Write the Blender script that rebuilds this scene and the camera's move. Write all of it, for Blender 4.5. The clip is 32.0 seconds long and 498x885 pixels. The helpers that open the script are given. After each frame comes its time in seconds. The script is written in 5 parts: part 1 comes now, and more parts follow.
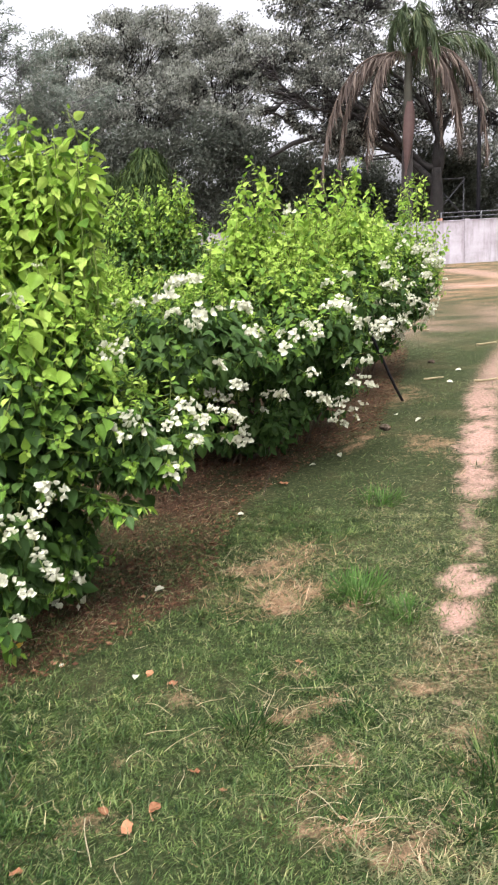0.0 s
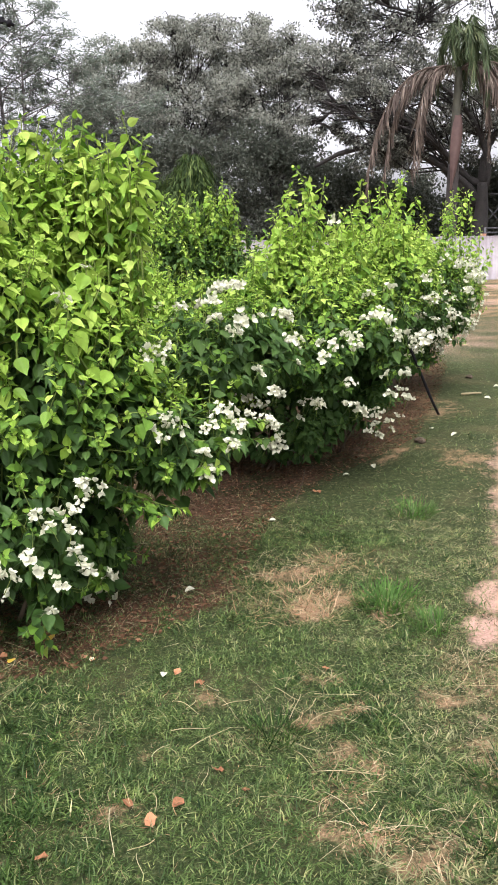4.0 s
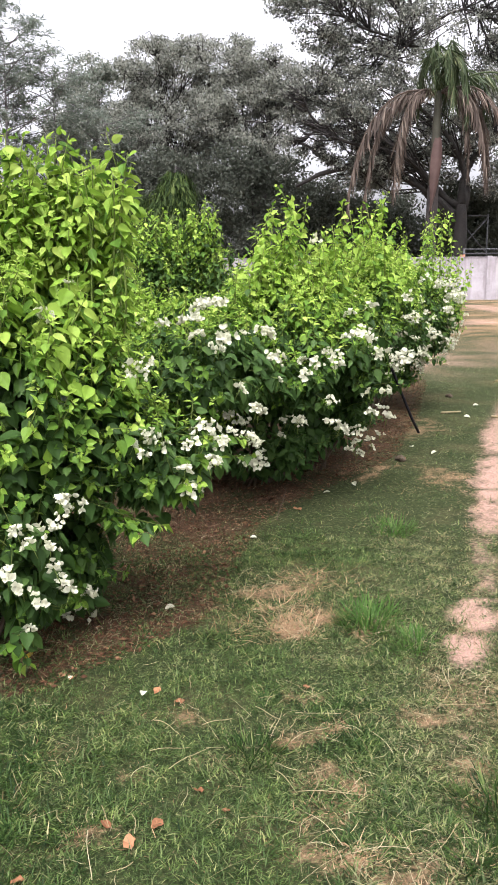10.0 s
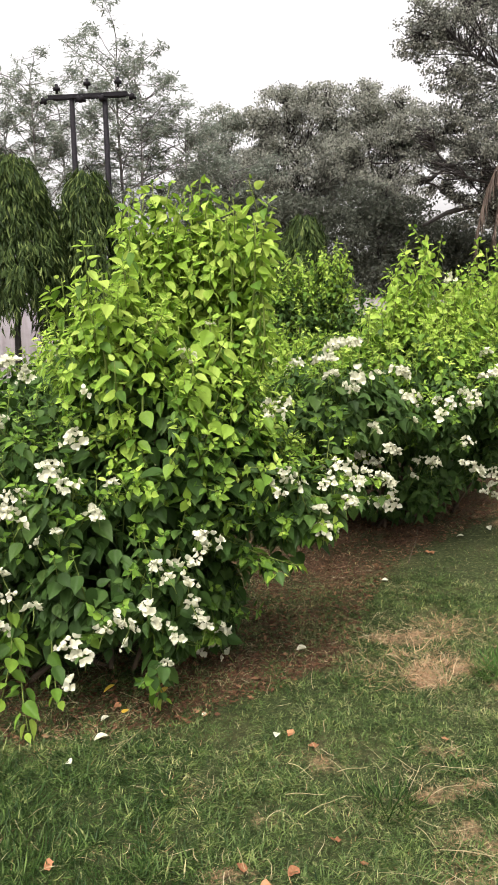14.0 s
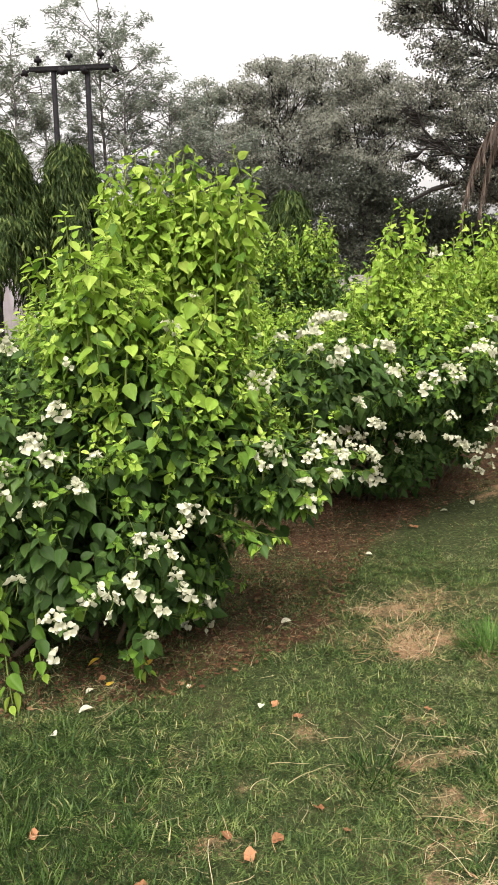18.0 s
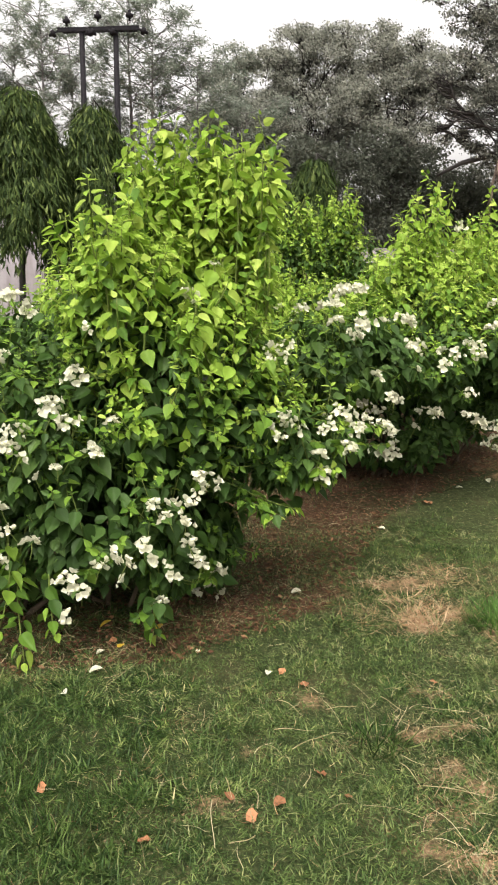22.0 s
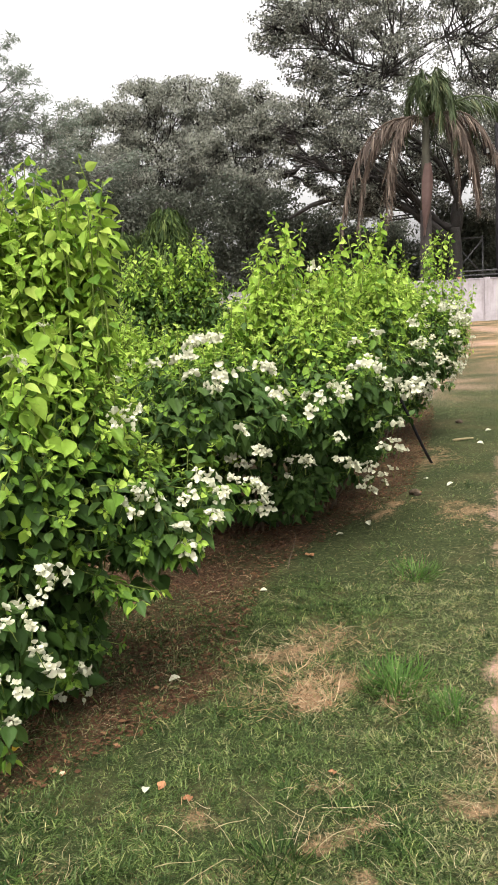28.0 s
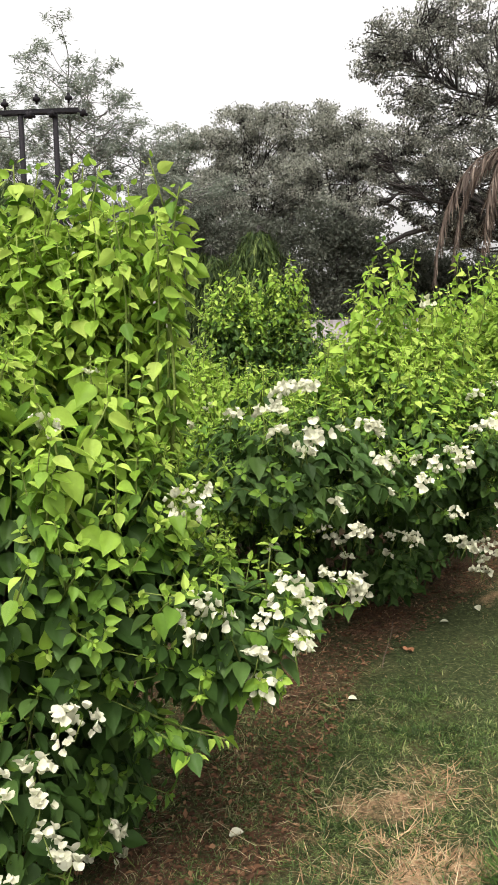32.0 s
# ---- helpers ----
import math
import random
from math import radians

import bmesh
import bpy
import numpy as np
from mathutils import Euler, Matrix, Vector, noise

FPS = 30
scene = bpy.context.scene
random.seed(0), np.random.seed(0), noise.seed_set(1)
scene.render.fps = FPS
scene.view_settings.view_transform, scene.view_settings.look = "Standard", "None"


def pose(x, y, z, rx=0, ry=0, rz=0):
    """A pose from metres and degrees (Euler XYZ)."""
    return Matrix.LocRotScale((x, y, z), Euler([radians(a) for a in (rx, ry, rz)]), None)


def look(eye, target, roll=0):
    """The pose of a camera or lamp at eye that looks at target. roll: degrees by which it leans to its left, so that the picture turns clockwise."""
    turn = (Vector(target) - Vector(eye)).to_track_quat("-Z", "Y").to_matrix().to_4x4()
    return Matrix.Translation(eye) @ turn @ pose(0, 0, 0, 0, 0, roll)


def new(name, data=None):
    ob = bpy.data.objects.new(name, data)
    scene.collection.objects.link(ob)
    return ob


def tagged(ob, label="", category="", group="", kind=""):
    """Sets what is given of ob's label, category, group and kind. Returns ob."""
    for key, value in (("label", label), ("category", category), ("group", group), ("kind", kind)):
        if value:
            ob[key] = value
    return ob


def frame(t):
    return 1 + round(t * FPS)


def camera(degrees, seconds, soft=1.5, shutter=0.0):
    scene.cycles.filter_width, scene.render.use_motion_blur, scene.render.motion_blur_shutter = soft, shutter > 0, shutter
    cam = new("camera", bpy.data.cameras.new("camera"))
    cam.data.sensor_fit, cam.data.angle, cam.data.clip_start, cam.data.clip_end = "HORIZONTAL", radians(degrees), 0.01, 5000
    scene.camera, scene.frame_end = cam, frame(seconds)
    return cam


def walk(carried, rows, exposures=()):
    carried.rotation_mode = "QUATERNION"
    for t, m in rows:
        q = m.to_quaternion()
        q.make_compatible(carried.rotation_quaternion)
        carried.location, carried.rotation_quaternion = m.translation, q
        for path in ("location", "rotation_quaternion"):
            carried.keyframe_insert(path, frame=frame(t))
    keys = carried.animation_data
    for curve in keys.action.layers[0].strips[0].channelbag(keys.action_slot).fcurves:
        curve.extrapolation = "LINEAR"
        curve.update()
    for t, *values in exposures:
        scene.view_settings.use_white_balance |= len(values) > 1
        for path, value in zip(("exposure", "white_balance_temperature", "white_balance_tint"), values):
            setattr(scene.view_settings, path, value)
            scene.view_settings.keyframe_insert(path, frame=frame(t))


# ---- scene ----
cam = camera(33.8, 32.0, soft=1.7, shutter=0.5)
PATH = [
    (0, (0.153, 0.229, 1.555), (0.225, 2.169, 1.077), -3.1),
    (0.5, (0.113, 0.221, 1.547), (0.15, 2.154, 1.034), -2.3),
    (1, (0.11, 0.213, 1.549), (0.113, 2.148, 1.04), -1.6),
    (1.5, (0.126, 0.205, 1.553), (0.122, 2.144, 1.066), -1.3),
    (2, (0.133, 0.202, 1.55), (0.13, 2.145, 1.078), -1.6),
    (2.5, (0.133, 0.197, 1.552), (0.132, 2.144, 1.092), -1.4),
    (3, (0.133, 0.197, 1.554), (0.132, 2.145, 1.102), -1.3),
    (3.5, (0.137, 0.191, 1.557), (0.131, 2.138, 1.1), -1.2),
    (5.5, (0.131, 0.189, 1.554), (0.133, 2.136, 1.095), -0.8),
    (6, (0.131, 0.192, 1.556), (0.136, 2.137, 1.092), -0.7),
    (6.5, (0.13, 0.199, 1.549), (0.141, 2.144, 1.081), -0.6),
    (7, (0.128, 0.201, 1.551), (0.141, 2.144, 1.079), -0.7),
    (7.5, (0.132, 0.197, 1.555), (0.153, 2.14, 1.082), -1.0),
    (8, (0.135, 0.201, 1.553), (0.164, 2.145, 1.084), -1.1),
    (8.5, (0.132, 0.201, 1.554), (0.167, 2.147, 1.093), -1.0),
    (9, (0.129, 0.203, 1.553), (0.168, 2.15, 1.1), -0.8),
    (9.5, (0.132, 0.201, 1.553), (0.172, 2.153, 1.116), -0.7),
    (10, (0.128, 0.194, 1.555), (0.171, 2.15, 1.137), -0.4),
    (10.5, (0.128, 0.194, 1.553), (0.179, 2.151, 1.145), -0.0),
    (11, (0.129, 0.2, 1.551), (0.19, 2.158, 1.147), -0.4),
    (11.5, (0.127, 0.197, 1.554), (0.196, 2.156, 1.155), -0.6),
    (12, (0.127, 0.196, 1.553), (0.199, 2.157, 1.168), -0.4),
    (12.5, (0.123, 0.196, 1.554), (0.183, 2.164, 1.201), -0.1),
    (13, (0.108, 0.197, 1.556), (0.099, 2.17, 1.233), 0.3),
    (13.5, (0.066, 0.192, 1.562), (-0.152, 2.156, 1.253), -0.0),
    (15.5, (0.067, 0.206, 1.538), (-0.181, 2.149, 1.134), -2.9),
    (16, (0.066, 0.207, 1.538), (-0.147, 2.153, 1.129), -2.5),
    (16.5, (0.068, 0.209, 1.536), (-0.14, 2.157, 1.133), -1.9),
    (17, (0.071, 0.206, 1.537), (-0.14, 2.156, 1.143), -1.5),
    (17.5, (0.072, 0.202, 1.538), (-0.14, 2.153, 1.153), -1.2),
    (18, (0.069, 0.201, 1.537), (-0.146, 2.154, 1.163), -1.0),
    (18.5, (0.073, 0.205, 1.537), (-0.144, 2.158, 1.162), -1.1),
    (19, (0.066, 0.209, 1.54), (-0.146, 2.161, 1.16), -0.4),
    (19.5, (0.065, 0.208, 1.534), (-0.155, 2.158, 1.148), 0.2),
    (20, (0.072, 0.215, 1.533), (-0.168, 2.155, 1.113), -0.7),
    (20.5, (0.086, 0.212, 1.535), (-0.147, 2.147, 1.085), -1.6),
    (21, (0.082, 0.213, 1.527), (-0.139, 2.144, 1.056), -0.6),
    (21.5, (0.082, 0.205, 1.529), (-0.14, 2.136, 1.058), 0.3),
    (22, (0.079, 0.194, 1.531), (-0.178, 2.128, 1.089), 0.6),
    (22.5, (0.072, 0.188, 1.537), (-0.242, 2.122, 1.136), 0.6),
    (23, (0.069, 0.187, 1.536), (-0.286, 2.119, 1.161), 0.3),
    (23.5, (0.073, 0.187, 1.537), (-0.303, 2.114, 1.156), -0.4),
    (24, (0.07, 0.183, 1.536), (-0.303, 2.108, 1.141), -0.0),
    (24.5, (0.064, 0.182, 1.538), (-0.307, 2.109, 1.149), 0.4),
    (25, (0.066, 0.166, 1.541), (-0.273, 2.116, 1.257), -0.4),
    (25.5, (0.084, 0.156, 1.557), (-0.116, 2.138, 1.383), -1.8),
    (26, (0.102, 0.164, 1.551), (0.036, 2.156, 1.384), -2.5),
    (26.5, (0.111, 0.227, 1.535), (0.162, 2.211, 1.287), -3.6),
    (28.5, (0.155, 0.738, 1.548), (0.164, 2.696, 1.143), -3.1),
    (29, (0.108, 0.968, 1.541), (-0.02, 2.904, 1.056), -4.1),
    (29.5, (0.166, 1.194, 1.573), (-0.098, 3.122, 1.108), -4.6),
    (30, (0.166, 1.338, 1.588), (-0.143, 3.268, 1.163), -4.4),
    (30.5, (0.109, 1.364, 1.609), (-0.07, 3.318, 1.22), -2.4),
    (31, (0.084, 1.367, 1.613), (-0.074, 3.336, 1.301), -1.5),
    (31.5, (0.086, 1.355, 1.613), (-0.078, 3.329, 1.336), -1.1),
    (32, (0.091, 1.357, 1.61), (-0.066, 3.332, 1.337), -1.1),
]
walk(cam, [(t, look(e, a, r)) for t, e, a, r in PATH],
     exposures=[(0, 1.48, 6200, 16), (12, 1.45, 6200, 16), (13, 1.37, 6450, 15), (16, 1.33, 6850, 12), (24.5, 1.31, 6850, 12), (25.5, 1.17, 6700, 11), (26.2, 1.17, 6700, 11), (28, 1.34, 6700, 11), (30, 1.46, 6700, 11), (31, 1.28, 6700, 11), (32, 1.28, 6700, 11)])

# ---- sky and light: overcast midday ----
world = bpy.data.worlds.new("overcast_sky")
scene.world = world
world.use_nodes = True
wn, wl = world.node_tree.nodes, world.node_tree.links
sky = wn.new("ShaderNodeTexSky")
sky.sky_type, sky.sun_disc = "NISHITA", False
sky.sun_elevation, sky.sun_rotation = radians(58), radians(200)
sky.air_density, sky.dust_density, sky.ozone_density = 1.0, 6.0, 1.0
veil = wn.new("ShaderNodeHueSaturation")
veil.inputs["Saturation"].default_value = 0.05
wl.new(sky.outputs[0], veil.inputs["Color"])
wl.new(veil.outputs[0], wn["Background"].inputs["Color"])
wn["Background"].inputs["Strength"].default_value = 0.15
sun = new("sun", bpy.data.lights.new("sun", "SUN"))
sun.data.energy, sun.data.angle, sun.data.color = 1.2, radians(25), (1.0, 0.96, 0.9)
sun.matrix_world = look((6, -12, 30), (0, 0, 0))

RNG = np.random.default_rng(7)


# ---- materials ----
def shader(name, rough=0.6):
    m = bpy.data.materials.new(name)
    m.use_nodes = True
    m.node_tree.nodes["Principled BSDF"].inputs["Roughness"].default_value = rough
    return m, m.node_tree.nodes, m.node_tree.links, m.node_tree.nodes["Principled BSDF"]


def ramp(nodes, stops):
    r = nodes.new("ShaderNodeValToRGB")
    while len(r.color_ramp.elements) < len(stops):
        r.color_ramp.elements.new(0.5)
    for e, (p, c) in zip(r.color_ramp.elements, stops):
        e.position, e.color = p, (*c, 1)
    return r


def noise_tex(nodes, links, scale, detail=4.0, rough=0.6, coords="Object"):
    tc = nodes.new("ShaderNodeTexCoord")
    n = nodes.new("ShaderNodeTexNoise")
    n.inputs["Scale"].default_value, n.inputs["Detail"].default_value, n.inputs["Roughness"].default_value = scale, detail, rough
    links.new(tc.outputs[coords], n.inputs["Vector"])
    return n


def leaf_material(name, stops, rough=0.42, glow=0.35, single=False, scale=30.0, patch=0.0, sheen=0.12, mottle=0.5):
    """Leaf: colour from leaf to leaf, faint mottling, and light let through."""
    m, n, l, p = shader(name, rough)
    if single:
        pick = n.new("ShaderNodeObjectInfo").outputs["Random"]
    else:
        pick = n.new("ShaderNodeNewGeometry").outputs["Random Per Island"]
    r = ramp(n, stops)
    l.new(pick, r.inputs[0])
    t = noise_tex(n, l, scale, 3.0)
    mixer = n.new("ShaderNodeMix")
    mixer.data_type, mixer.blend_type = "RGBA", "MULTIPLY"
    mixer.inputs["Factor"].default_value = mottle
    l.new(r.outputs[0], mixer.inputs["A"])
    if patch:
        mixer.inputs["Factor"].default_value = 0.85
        pr = ramp(n, [(0.34, (0.34, 0.40, 0.34)), (0.50, (0.82, 0.84, 0.78)), (0.66, (1.22, 1.14, 1.0))])
        l.new(t.outputs[0], pr.inputs[0])
        l.new(pr.outputs[0], mixer.inputs["B"])
    else:
        l.new(t.outputs[0], mixer.inputs["B"])
    bright = n.new("ShaderNodeBrightContrast")
    bright.inputs["Bright"].default_value = 0.0
    l.new(mixer.outputs["Result"], bright.inputs[0])
    l.new(bright.outputs[0], p.inputs["Base Color"])
    p.inputs["Specular IOR Level"].default_value = sheen
    tr = n.new("ShaderNodeBsdfTranslucent")
    l.new(bright.outputs[0], tr.inputs["Color"])
    ms = n.new("ShaderNodeMixShader")
    ms.inputs[0].default_value = glow
    l.new(p.outputs[0], ms.inputs[1])
    l.new(tr.outputs[0], ms.inputs[2])
    l.new(ms.outputs[0], n["Material Output"].inputs["Surface"])
    return m


def rough_material(name, stops, scale, rough=0.85, bump=0.4, detail=6.0, depth=0.02):
    m, n, l, p = shader(name, rough)
    t = noise_tex(n, l, scale, detail, 0.65)
    r = ramp(n, stops)
    l.new(t.outputs[0], r.inputs[0])
    l.new(r.outputs[0], p.inputs["Base Color"])
    b = n.new("ShaderNodeBump")
    b.inputs["Strength"].default_value, b.inputs["Distance"].default_value = bump, depth
    fine = noise_tex(n, l, scale * 5, 5.0, 0.7)
    l.new(fine.outputs[0], b.inputs["Height"])
    l.new(b.outputs[0], p.inputs["Normal"])
    return m


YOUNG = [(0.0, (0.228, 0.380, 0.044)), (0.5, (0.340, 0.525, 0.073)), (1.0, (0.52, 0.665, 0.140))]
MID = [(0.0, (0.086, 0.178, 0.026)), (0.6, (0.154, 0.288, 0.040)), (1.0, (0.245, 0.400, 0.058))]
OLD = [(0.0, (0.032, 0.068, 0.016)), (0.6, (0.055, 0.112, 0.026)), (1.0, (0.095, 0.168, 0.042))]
M_YOUNG = leaf_material("young_leaf", YOUNG, glow=0.45)
M_MID = leaf_material("mid_leaf", MID, glow=0.35)
M_OLD = leaf_material("old_leaf", OLD, glow=0.25, sheen=0.10)
M_YOUNG1 = leaf_material("young_leaf_single", YOUNG, glow=0.4, single=True)
M_MID1 = leaf_material("mid_leaf_single", MID, glow=0.35, single=True)
M_OLD1 = leaf_material("old_leaf_single", OLD, glow=0.25, single=True, sheen=0.10)
M_BRACT = leaf_material("white_bract", [(0, (0.54, 0.60, 0.33)), (0.25, (0.64, 0.65, 0.47)), (1, (0.71, 0.69, 0.565))], 0.6, 0.35, scale=60, mottle=0.2)
M_STEM = rough_material("brown_stem", [(0.3, (0.045, 0.030, 0.018)), (0.7, (0.10, 0.070, 0.042))], 20)
M_GREENSTEM = rough_material("green_stem", [(0.3, (0.09, 0.13, 0.03)), (0.7, (0.18, 0.22, 0.06))], 20)
M_GREENSTEM.node_tree.nodes["Principled BSDF"].inputs["Specular IOR Level"].default_value = 0.05
M_BARK = rough_material("dark_bark", [(0.3, (0.010, 0.008, 0.007)), (0.7, (0.026, 0.021, 0.018))], 3.0, depth=0.08)
# feathery trees' bark, lightened to put haze into its colour
M_HAZEBARK = rough_material("hazed_bark", [(0.3, (0.085, 0.078, 0.078)), (0.7, (0.18, 0.165, 0.16))], 3.0, depth=0.06)
M_PALMTRUNK = rough_material("palm_trunk", [(0.3, (0.018, 0.014, 0.013)), (0.7, (0.042, 0.034, 0.031))], 2.5, depth=0.03)
M_PALMSHAFT = rough_material("palm_crownshaft", [(0.3, (0.030, 0.030, 0.020)), (0.7, (0.058, 0.054, 0.036))], 2.0)
# belt leaves are paled towards grey, painting distance haze into their colour
TREE_DARK = leaf_material("hazed_dark_tree_leaf", [(0, (0.14, 0.147, 0.124)), (0.6, (0.185, 0.192, 0.165)), (1, (0.235, 0.24, 0.208))], 0.8, 0.55, scale=3, sheen=0.03)
TREE_MID = leaf_material("hazed_tree_leaf", [(0, (0.36, 0.375, 0.315)), (0.6, (0.43, 0.44, 0.37)), (1, (0.50, 0.505, 0.43))], 0.8, 0.55, scale=3, sheen=0.03)
# darkest leaf tone; on low trees it stands in for shade under the belt
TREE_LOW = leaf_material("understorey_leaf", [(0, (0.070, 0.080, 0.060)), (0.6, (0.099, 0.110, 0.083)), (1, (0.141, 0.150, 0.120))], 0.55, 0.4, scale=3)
TREE_LIGHT = leaf_material("hazed_feathery_leaf", [(0, (0.19, 0.225, 0.18)), (0.6, (0.27, 0.305, 0.25)), (1, (0.36, 0.385, 0.32))], 0.8, 0.5, scale=3, sheen=0.03)
M_ASHOKA = leaf_material("drooping_leaf", [(0, (0.020, 0.036, 0.012)), (0.6, (0.052, 0.084, 0.024)), (0.88, (0.105, 0.148, 0.042)), (1, (0.19, 0.24, 0.075))], 0.5, 0.25, scale=8, sheen=0.06)
M_FROND = leaf_material("green_frond", [(0, (0.050, 0.075, 0.034)), (0.7, (0.095, 0.125, 0.058)), (1, (0.17, 0.18, 0.09))], 0.4, 0.25, scale=3)
M_DEADFROND = leaf_material("dead_frond", [(0, (0.070, 0.052, 0.043)), (0.7, (0.15, 0.115, 0.092)), (1, (0.30, 0.24, 0.19))], 0.7, 0.25, scale=3)
M_SHEATH = leaf_material("dead_sheath", [(0, (0.085, 0.052, 0.046)), (1, (0.16, 0.105, 0.094))], 0.7, 0.15, scale=3)
M_GRASS = leaf_material("grass_blade", [(0, (0.028, 0.050, 0.013)), (0.45, (0.064, 0.106, 0.032)), (0.85, (0.138, 0.190, 0.066)), (1, (0.28, 0.285, 0.135))], 0.45, 0.3, scale=15, patch=1.0)
M_LUSH = leaf_material("lush_grass_blade", [(0, (0.014, 0.032, 0.008)), (0.5, (0.036, 0.072, 0.018)), (0.9, (0.092, 0.148, 0.042)), (1, (0.22, 0.25, 0.105))], 0.45, 0.3, scale=15, patch=1.0)
M_DRYGRASS = leaf_material("dry_grass_blade", [(0, (0.085, 0.100, 0.045)), (0.6, (0.185, 0.200, 0.095)), (1, (0.36, 0.33, 0.19))], 0.5, 0.25, scale=15, patch=1.0)
M_TUFT = leaf_material("tuft_blade", [(0, (0.055, 0.125, 0.026)), (0.8, (0.110, 0.215, 0.046)), (1, (0.19, 0.28, 0.08))], 0.45, 0.3, scale=4)
M_STRAW = leaf_material("straw_blade", [(0, (0.22, 0.12, 0.066)), (0.6, (0.47, 0.295, 0.165)), (1, (0.68, 0.50, 0.31))], 0.6, 0.15, scale=10)
M_RUNNER = leaf_material("dry_runner", [(0, (0.24, 0.18, 0.095)), (0.6, (0.40, 0.33, 0.19)), (1, (0.56, 0.48, 0.31))], 0.6, 0.15, scale=10)
M_DEADLEAF = leaf_material("dead_leaf", [(0, (0.26, 0.12, 0.06)), (1, (0.48, 0.23, 0.12))], 0.7, 0.15, single=True)
M_YELLOWLEAF = leaf_material("yellow_leaf", [(0, (0.60, 0.40, 0.04)), (1, (0.72, 0.52, 0.08))], 0.5, 0.2, single=True)
M_LITTER = leaf_material("leaf_litter", [(0, (0.058, 0.030, 0.018)), (0.7, (0.135, 0.068, 0.036)), (1, (0.29, 0.165, 0.09))], 0.8, 0.1)
M_METAL = rough_material("dark_painted_metal", [(0.3, (0.008, 0.008, 0.010)), (0.7, (0.020, 0.018, 0.020))], 8, 0.8, 0.1)
M_GALV = rough_material("grey_rail_metal", [(0.3, (0.030, 0.030, 0.032)), (0.7, (0.062, 0.062, 0.064))], 8, 0.6, 0.1)
M_METAL.node_tree.nodes["Principled BSDF"].inputs["Specular IOR Level"].default_value = 0.1
M_BRICK = rough_material("red_brick", [(0.3, (0.26, 0.11, 0.07)), (0.7, (0.40, 0.20, 0.13))], 15)
M_LENS = shader("lamp_glass", 0.15)[0]
M_LENS.node_tree.nodes["Principled BSDF"].inputs["Base Color"].default_value = (0.30, 0.31, 0.31, 1)


def plaster(name):
    """Whitewashed wall: grime from the foot up in streaks, grey runs under the coping."""
    m, n, l, p = shader(name, 0.9)
    big = noise_tex(n, l, 0.9, 8.0, 0.7)
    r = ramp(n, [(0.30, (0.22, 0.195, 0.20)), (0.5, (0.34, 0.31, 0.325)), (0.7, (0.43, 0.40, 0.42))])
    l.new(big.outputs[0], r.inputs[0])
    tc = n.new("ShaderNodeTexCoord")
    mp = n.new("ShaderNodeMapping")
    mp.inputs["Scale"].default_value = (3.0, 3.0, 0.35)
    l.new(tc.outputs["Object"], mp.inputs[0])
    streak = n.new("ShaderNodeTexNoise")
    streak.inputs["Scale"].default_value, streak.inputs["Detail"].default_value = 1.6, 6.0
    l.new(mp.outputs[0], streak.inputs["Vector"])
    sr = ramp(n, [(0.36, (0.72, 0.68, 0.68)), (0.52, (1, 1, 1))])
    l.new(streak.outputs[0], sr.inputs[0])
    mx = n.new("ShaderNodeMix")
    mx.data_type, mx.blend_type = "RGBA", "MULTIPLY"
    mx.inputs["Factor"].default_value = 0.8
    l.new(r.outputs[0], mx.inputs["A"])
    l.new(sr.outputs[0], mx.inputs["B"])
    l.new(mx.outputs["Result"], p.inputs["Base Color"])
    b = n.new("ShaderNodeBump")
    b.inputs["Strength"].default_value, b.inputs["Distance"].default_value = 0.35, 0.01
    fine = noise_tex(n, l, 25, 6.0, 0.7)
    l.new(fine.outputs[0], b.inputs["Height"])
    l.new(b.outputs[0], p.inputs["Normal"])
    return m


M_PLASTER = plaster("stained_whitewash")


